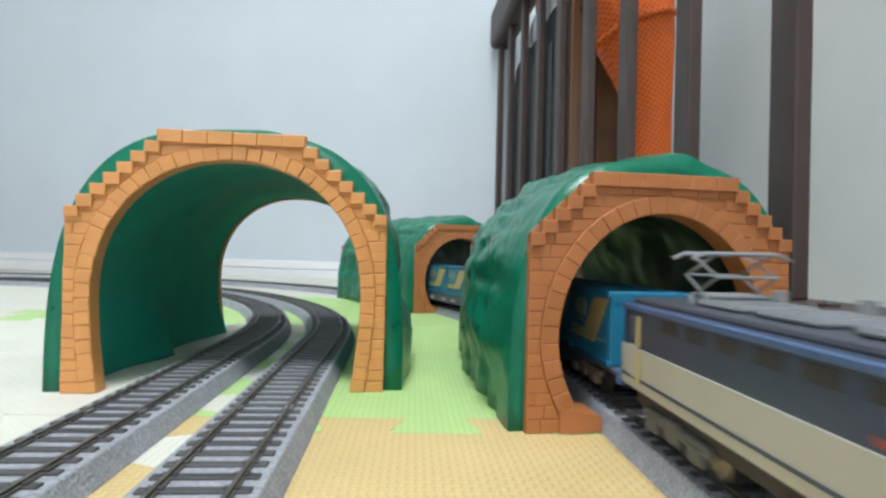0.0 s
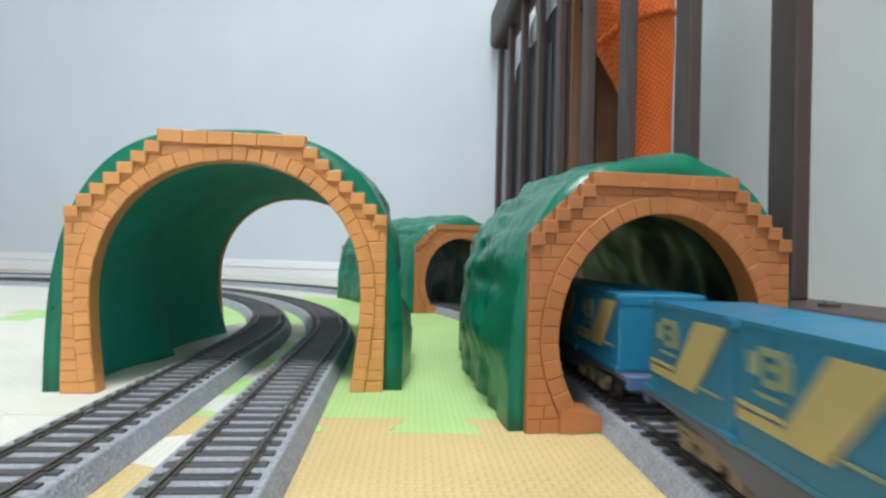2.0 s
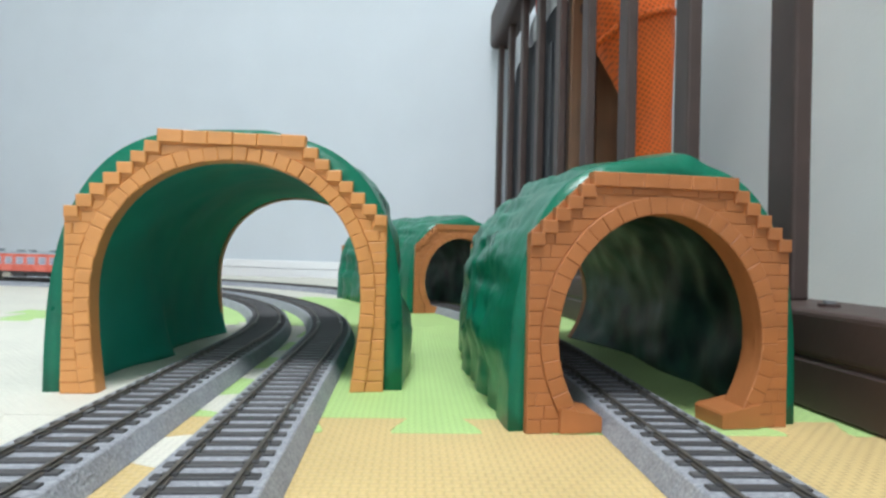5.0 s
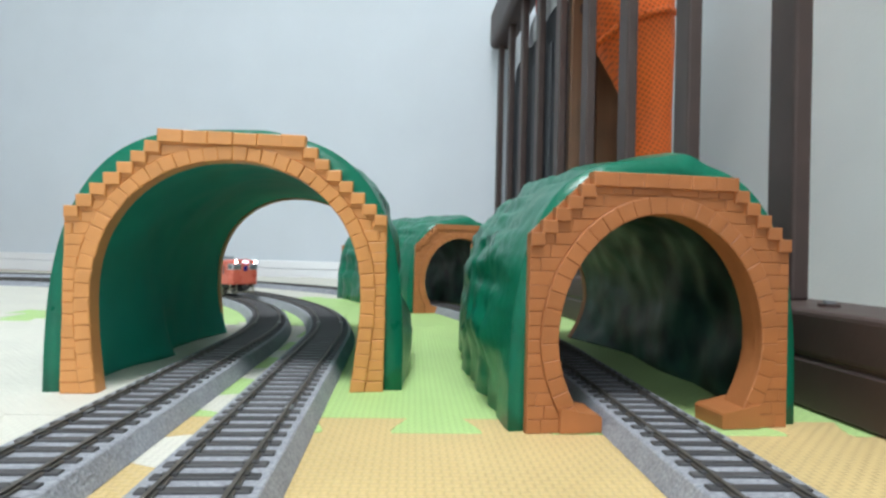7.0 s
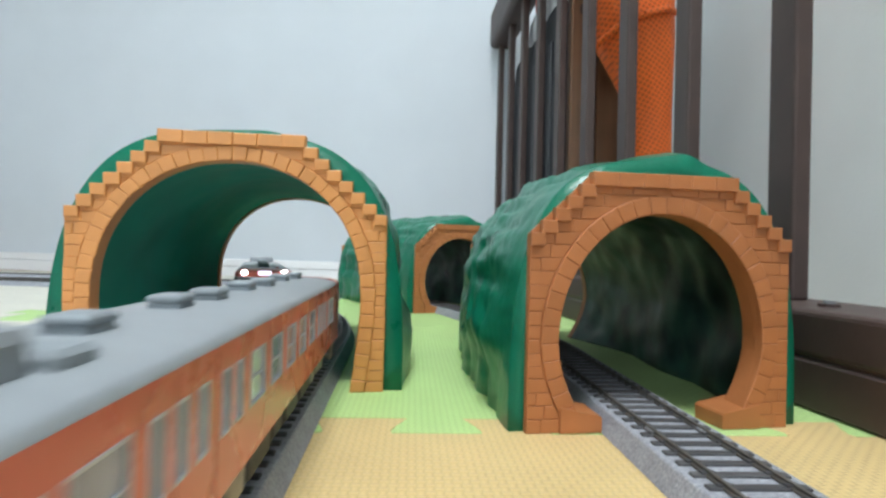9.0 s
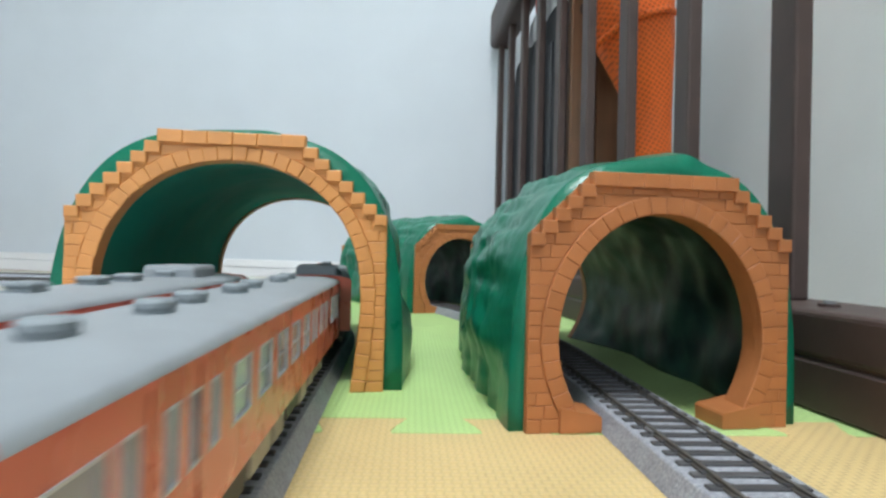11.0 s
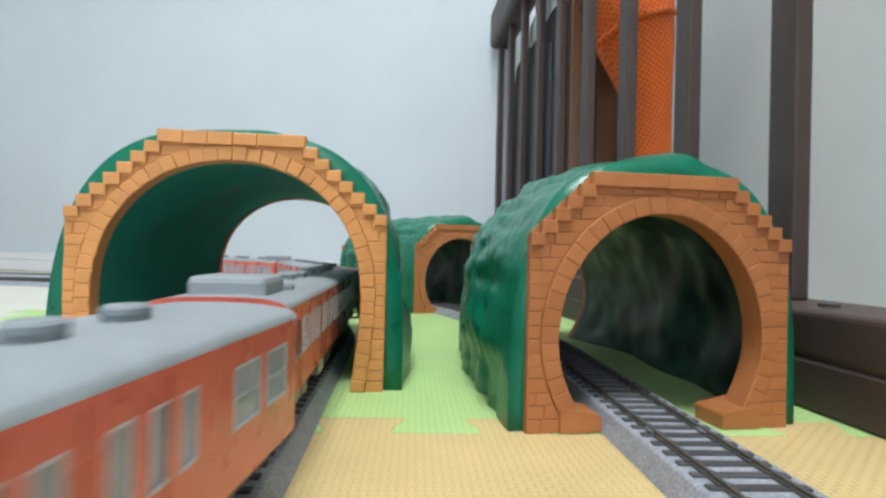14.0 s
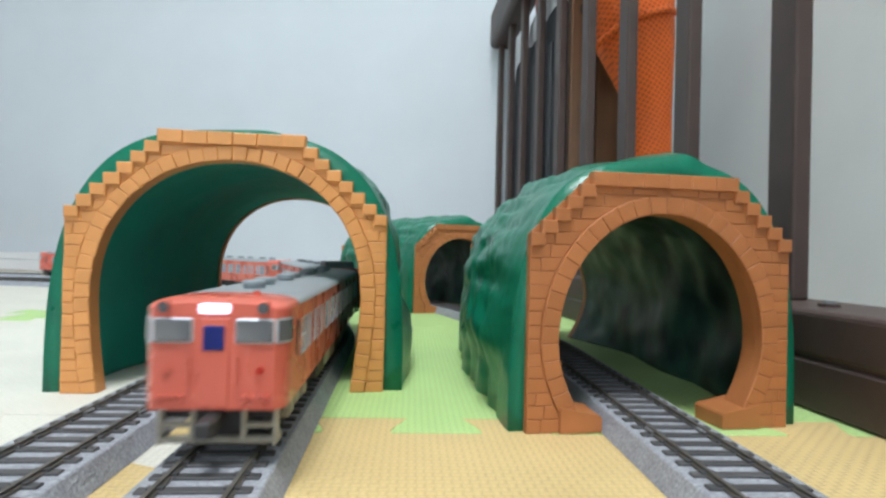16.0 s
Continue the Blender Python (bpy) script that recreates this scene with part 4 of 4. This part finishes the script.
    if cooler and not two_cabs:
        part("cooler", box(B(), -0.0108, 0.0108, -h + 0.0085, -h + 0.0340, ZR - 0.0020, ZR + 0.0048, 0.0018, 2), M_ROOF, t, "large grey roof cooler")
        part("roof_vent", box(B(), 0.0045, 0.0125, -h + 0.0350, -h + 0.0430, ZR - 0.0030, ZR + 0.0016, 0.0008), M_VENT, t)
    elif cooler:
        part("cooler", box(B(), -0.0108, 0.0108, -h + 0.034, -h + 0.062, ZR - 0.0020, ZR + 0.0048, 0.0018, 2), M_ROOF, t, "large grey roof cooler")
    # underfloor
    part("underframe", box(B(), -0.0150, 0.0150, -h + 0.008, h - 0.008, 0.0190, 0.0240), M_UNDER, t)
    rnd = random.Random(4)
    y = -0.048
    while y < 0.045:
        w = rnd.uniform(0.010, 0.022)
        for sx in (-1, 1):
            part("equipment_box", box(B(), min(sx * 0.0090, sx * 0.0160), max(sx * 0.0090, sx * 0.0160), y, y + w, 0.0142 + rnd.uniform(0, 0.002), 0.0215, 0.0006), M_BOGIE if rnd.random() < 0.45 else M_UNDER, t)
        y += w + rnd.uniform(0.002, 0.005)
    truck(t, 0.085, M_BOGIE), truck(t, -0.085, M_BOGIE)
    return t


def decal(bm, pts, x, sx):
    """A flat painted mark of (y, z) points on a side at x, 0.25 mm thick."""
    o = [bm.verts.new((x + sx * 0.00025, y, z)) for y, z in pts]
    i = [bm.verts.new((x - sx * 0.0002, y, z)) for y, z in pts]
    bm.faces.new(o), bm.faces.new(i[::-1])
    for k in range(len(pts)):
        j = (k + 1) % len(pts)
        bm.faces.new((o[k], o[j], i[j], i[k]))


WAGON_L, CP = 0.254, 0.0508


def container_proto():
    t = thing("container", "blue freight container with slanting yellow bands on its side", "container", group="blue containers on the flat wagons")
    L2, w, z0, z1 = 0.0246, 0.0153, 0.0238, 0.0520
    bm = box(B(), -w, w, -L2, L2, z0, z1, 0.0006)
    part("body", bm, M_CONT, t)
    bm = B()
    for sx in (-1, 1):
        for i in range(9):
            y = -L2 + 0.004 + i * (2 * L2 - 0.008) / 8
            box(bm, sx * w - 0.0002, sx * w + 0.0002, y - 0.0003, y + 0.0003, z0 + 0.001, z1 - 0.001)
        box(bm, sx * w - 0.0003, sx * w + 0.0004, -L2, L2, z0, z0 + 0.0014)
        box(bm, sx * w - 0.0003, sx * w + 0.0004, -L2, L2, z1 - 0.0012, z1 + 0.0001)
    for sy in (-1, 1):
        box(bm, -w, w, sy * L2 - 0.0003, sy * L2 + 0.0004, z1 - 0.0040, z1 - 0.0032)
    part("rib", bm, M_CONT, t)
    for sx in (-1, 1):
        # u runs from the far end (0) to the near end (1)
        def P(u, z):
            return ((0.5 - u) * 2 * L2, z)
        for pts in ([(0.03, 0.0305), (0.36, 0.0305), (0.36, 0.0329), (0.03, 0.0329)], [(0.03, 0.0336), (0.37, 0.0336), (0.37, 0.0346), (0.03, 0.0346)],
                    [(0.34, 0.0305), (0.64, 0.0305), (0.96, 0.0490), (0.64, 0.0490)]):
            bm = B()
            decal(bm, [P(u, z) for u, z in pts], sx * (w + 0.0003), sx)
            part("yellow_band", fixed(bm), M_MARK, t)
        bm = B()
        decal(bm, [P(u, z) for u, z in [(0.66, 0.0322), (0.92, 0.0322), (0.92, 0.0328), (0.66, 0.0328)]], sx * (w + 0.0003), sx)
        for u0, u1, q0, q1 in ((0.20, 0.40, 0.0458, 0.0474), (0.12, 0.22, 0.0412, 0.0458), (0.26, 0.40, 0.0430, 0.0444), (0.24, 0.33, 0.0395, 0.0412), (0.34, 0.42, 0.0400, 0.0458), (0.18, 0.38, 0.0372, 0.0380)):
            em = B()
            decal(em, [P(u, z) for u, z in [(u0, q0), (u1, q0), (u1, q1), (u0, q1)]], sx * (w + 0.0003), sx)
            part("emblem_bar", fixed(em), M_MARK2, t)
        part("thin_line", fixed(bm), M_MARK2, t)
    for sx in (-1, 1):
        for sy in (-1, 1):
            for z in (z0 + 0.0010, z1 - 0.0012):
                part("corner_casting", box(B(), sx * w - 0.0012, sx * w + 0.0006, sy * L2 - 0.0012, sy * L2 + 0.0012, z - 0.0010, z + 0.0010, 0.0003), M_CONT, t)
    return t


def wagon(label):
    t = thing("flat_wagon", label, "model wagon", group="flat wagons of the freight train")
    h = WAGON_L / 2
    bm = box(B(), -0.0148, 0.0148, -h - 0.0050, h + 0.0050, 0.0214, 0.0236, 0.0005)
    part("deck", bm, M_DECK, t, "grey-blue steel deck")
    for sx in (-1, 1):
        bm = B()
        prof = [(-h + 0.004, 0.0216), (h - 0.004, 0.0216), (h - 0.040, 0.0198), (h - 0.060, 0.0150), (-h + 0.060, 0.0150), (-h + 0.040, 0.0198)]
        decal(bm, prof, sx * 0.0136, sx * 3)
        sill = part("side_sill", fixed(bm), M_DECK, t, "deep grey-blue side sill")
        bm = B()
        n = 18
        decal(bm, [(0.034 + 0.0034 * math.cos(2 * math.pi * i / n), 0.0184 + 0.0024 * math.sin(2 * math.pi * i / n)) for i in range(n)], sx * 0.0146, sx)
        part("yellow_disc", fixed(bm), M_YELP, t, "round yellow mark on the sill")
        bm = B()
        decal(bm, [(0.016 + 0.0060 * math.cos(2 * math.pi * i / n), 0.0180 + 0.0020 * math.sin(2 * math.pi * i / n)) for i in range(n)], sx * 0.0146, sx)
        part("pale_plate", fixed(bm), M_WCLOTH, t, "pale oval plate")
        bm = B()
        for y in (-0.045, -0.020, 0.048):
            decal(bm, [(y, 0.0170), (y + 0.009, 0.0170), (y + 0.009, 0.0190), (y, 0.0190)], sx * 0.0146, sx)
        part("lettering_bar", fixed(bm), M_LCREAM, t)
    for e in (1, -1):
        bm = box(B(), -0.0145, 0.0145, e * (h + 0.0052) - 0.0012, e * (h + 0.0052) + 0.0012, 0.0185, 0.0238, 0.0005)
        part("end_beam", bm, M_LBAND, t, "blue end beam")
        bm = box(B(), -0.0020, 0.0020, e * (h + 0.008) - 0.006, e * (h + 0.008) + 0.006, 0.0175, 0.0210, 0.0006)
        box(bm, -0.0066, 0.0066, e * (h - 0.009) - 0.003, e * (h - 0.009) + 0.003, 0.0142, 0.0222, 0.0008)
        part("coupler", bm, M_UNDER, t)
    truck(t, 0.090, M_BOGIEB), truck(t, -0.090, M_BOGIEB)
    return t


LOCO_L = 0.206


def loco(label):
    t = thing("electric_locomotive", label, "model locomotive")
    h, w = LOCO_L / 2, 0.0178
    part("body", box(B(), -w, w, -h, h, 0.0225, 0.0505, 0.0016, 2), M_LBLUE, t, "dark blue upper body")
    bm = box(B(), -w - 0.0003, w + 0.0003, -h - 0.0003, h + 0.0003, 0.0232, 0.0372, 0.0008)
    part("lower_band", bm, M_LCREAM, t, "cream lower body band")
    bm = B()
    for sx in (-1, 1):
        box(bm, sx * (w + 0.0003) - 0.0003, sx * (w + 0.0003) + 0.0003, -h + 0.001, h - 0.001, 0.0266, 0.0275)
    part("stripe", bm, M_LBLUE, t, "thin dark stripe")
    bm = B()
    for sx in (-1, 1):
        box(bm, sx * w - 0.0008, sx * w + 0.0006, -h + 0.001, h - 0.001, 0.0482, 0.0502, 0.0004)
    part("roof_edge", bm, M_LBAND, t, "blue roof edge")
    for sx in (-1, 1):
        for i in range(10):
            y = -h + 0.030 + i * 0.0150
            part("side_louvre", box(B(), sx * w - 0.0003, sx * w + 0.0003, y, y + 0.0095, 0.0440, 0.0475, 0.0002), M_UNDER, t)
        for e in (1, -1):
            y = e * (h - 0.0165)
            part("cab_door_rail", cyl(B(), (sx * (w + 0.0010), y, 0.0262), (sx * (w + 0.0010), y, 0.0352), 0.0008, 8), M_MARK, t, "pale yellow handrail")
            part("cab_door_rail", cyl(B(), (sx * (w + 0.0010), y, 0.0375), (sx * (w + 0.0010), y, 0.0468), 0.0006, 8), M_MARK, t, "pale yellow handrail")
            y = e * (h - 0.0105)
            part("cab_side_window", box(B(), sx * w - 0.0003, sx * w + 0.0004, y - 0.0028, y + 0.0028, 0.0392, 0.0462, 0.0003), M_DARKGLASS, t)
            part("door_panel", box(B(), sx * (w + 0.0003) - 0.0003, sx * (w + 0.0003) + 0.0004, y - 0.0032, y + 0.0032, 0.0245, 0.0374, 0.0003), M_LCREAM, t, "cream cab door")
        part("number_bar", box(B(), sx * w, sx * w + 0.0007, -0.040, -0.008, 0.0400, 0.0440, 0.0002), M_SILVER, t, "silver bar on the side")
        part("red_plate", box(B(), sx * w, sx * w + 0.0006, -0.060, -0.0045, 0.0373, 0.0392, 0.0002), M_RED, t, "orange-red bar low on the side")
    for e in (1, -1):
        for sx in (-1, 1):
            part("cab_window", box(B(), sx * 0.0085 - 0.0060, sx * 0.0085 + 0.0060, e * h - 0.0006, e * h + 0.0006, 0.0400, 0.0468, 0.0004), M_DARKGLASS, t)
        part("coupler", box(B(), -0.0020, 0.0020, e * (h + 0.003) - 0.007, e * (h + 0.003) + 0.007, 0.0175, 0.0215, 0.0006), M_UNDER, t)
    part("roof", box(B(), -w + 0.0018, w - 0.0018, -h + 0.004, h - 0.004, 0.0498, 0.0522, 0.0010, 2), M_LROOF, t, "dark grey roof")
    for y in (-0.040, -0.012, 0.018, 0.046):
        part("roof_hatch", box(B(), -0.0105, 0.0105, y, y + 0.022, 0.0518, 0.0542, 0.0010), M_LROOF2, t)
    for y, sx in ((-0.055, 1), (-0.085, -1), (0.060, 1), (0.030, 1)):
        part("insulator", cyl(B(), (sx * 0.009, y, 0.0518), (sx * 0.009, y, 0.0572), 0.0018, 12), M_SILVER, t)
    for y0 in (-h + 0.034, h - 0.034):
        p, r = B(), 0.00042
        for sy in (-1, 1):
            cyl(p, (-0.0090, y0 + sy * 0.0040, 0.0550), (0.0090, y0 + sy * 0.0040, 0.0550), 0.0007, 8)
            for sx in (-1, 1):
                cyl(p, (sx * 0.0085, y0 + sy * 0.0040, 0.0515), (sx * 0.0085, y0 + sy * 0.0040, 0.0552), 0.0013, 10)
        pan = part("pantograph", p, M_SILVER, t, "raised silver diamond pantograph")
        for sy in (-1, 1):
            for sx in (-1, 1):
                x = sx * 0.0085
                part("lower_arm", cyl(B(), (x, y0 - sy * 0.0030, 0.0550), (x * 0.95, y0 + sy * 0.0088, 0.0605), r, 6), M_SILVER, pan)
                part("upper_arm", cyl(B(), (x * 0.95, y0 + sy * 0.0088, 0.0605), (x * 0.90, y0 - sy * 0.0058, 0.0662), r, 6), M_SILVER, pan)
            part("cross_bar", cyl(B(), (-0.0085, y0 + sy * 0.0088, 0.0605), (0.0085, y0 + sy * 0.0088, 0.0605), r, 6), M_SILVER, pan)
            st = cyl(B(), (-0.0105, y0 + sy * 0.0058, 0.0667), (0.0105, y0 + sy * 0.0058, 0.0667), r * 1.5, 8)
            for sx in (-1, 1):
                cyl(st, (sx * 0.0105, y0 + sy * 0.0058, 0.0667), (sx * 0.0135, y0 + sy * 0.0058, 0.0652), r * 1.3, 6)
            part("contact_strip", st, M_SILVER, pan)
    part("underframe", box(B(), -0.0145, 0.0145, -h + 0.006, h - 0.006, 0.0180, 0.0230), M_UNDER, t)
    for y in (-0.068, 0.0, 0.068):
        truck(t, y, M_LTRUCK, half=0.0150)
    return t


# ---- trains ----
RED = "vermilion model railcar with grey roof and many windows on the track"
car_a = railcar(RED)
car_b = railcar(RED, cooler=False)
car_c = railcar("vermilion model railcar without a cab, grey roof to both ends", cab=False)
car_d = railcar("vermilion model railcar with a lit sign on its cab end", sign_lit=True, cooler=False)
car_x = railcar("vermilion single model railcar with lit headlamps at the cab", two_cabs=True, head_lit=True)
engine = loco("dark blue and cream model electric locomotive with a raised pantograph")
flat_a = wagon("grey-blue flat wagon carrying five blue containers")
flat_b = copy_thing(flat_a, Matrix.Identity(4))
box_a = container_proto()
boxes = [box_a] + [copy_thing(box_a, Matrix.Identity(4)) for _ in range(9)]

TIMES = [i * 0.5 for i in range(33)]
BACK = pose(0, 0, 0, 0, 0, 180)


def outer_front(t):
    return -0.292 + 0.1372 * (t - 7.5) + float(np.interp(t, (0, 14.0, 15.5, 16.0), (0, 0, -0.003, 0.001)))


def inner_front(t):
    return float(np.interp(t, (0, 4.0, 6.6, 7.0, 7.5, 8.0, 9.0, 11.5, 12.0, 16.0), (1.440, 0.801, 0.391, 0.328, 0.247, 0.166, 0.008, -0.405, -0.500, -1.230)))


def wagon_front(t):
    return -0.139 - 0.145 * t


def motions():
    for i, (car, turned) in enumerate(((car_a, False), (car_b, True), (car_c, False), (car_d, True))):
        mid = -0.131 - 0.2765 * i - (0, 0, 0.0075, 0.007)[i]
        walk(car, [(t, seat("outer", outer_front(t) + mid, 0.085) @ (BACK if turned else Matrix.Identity(4))) for t in TIMES])
    walk(car_x, [(t, seat("inner", inner_front(t) + 0.131, 0.085) @ BACK) for t in TIMES])
    walk(engine, [(t, seat("freight", wagon_front(t) - 0.0215 - LOCO_L / 2, 0.068)) for t in TIMES])
    for k, flat in enumerate((flat_a, flat_b)):
        rows = [(t, seat("freight", wagon_front(t) + 0.280 * k + WAGON_L / 2, 0.090)) for t in TIMES]
        walk(flat, rows)
        for i in range(5):
            walk(boxes[k * 5 + i], [(t, m @ Matrix.Translation((0, (i - 2) * CP, 0))) for t, m in rows])


motions()
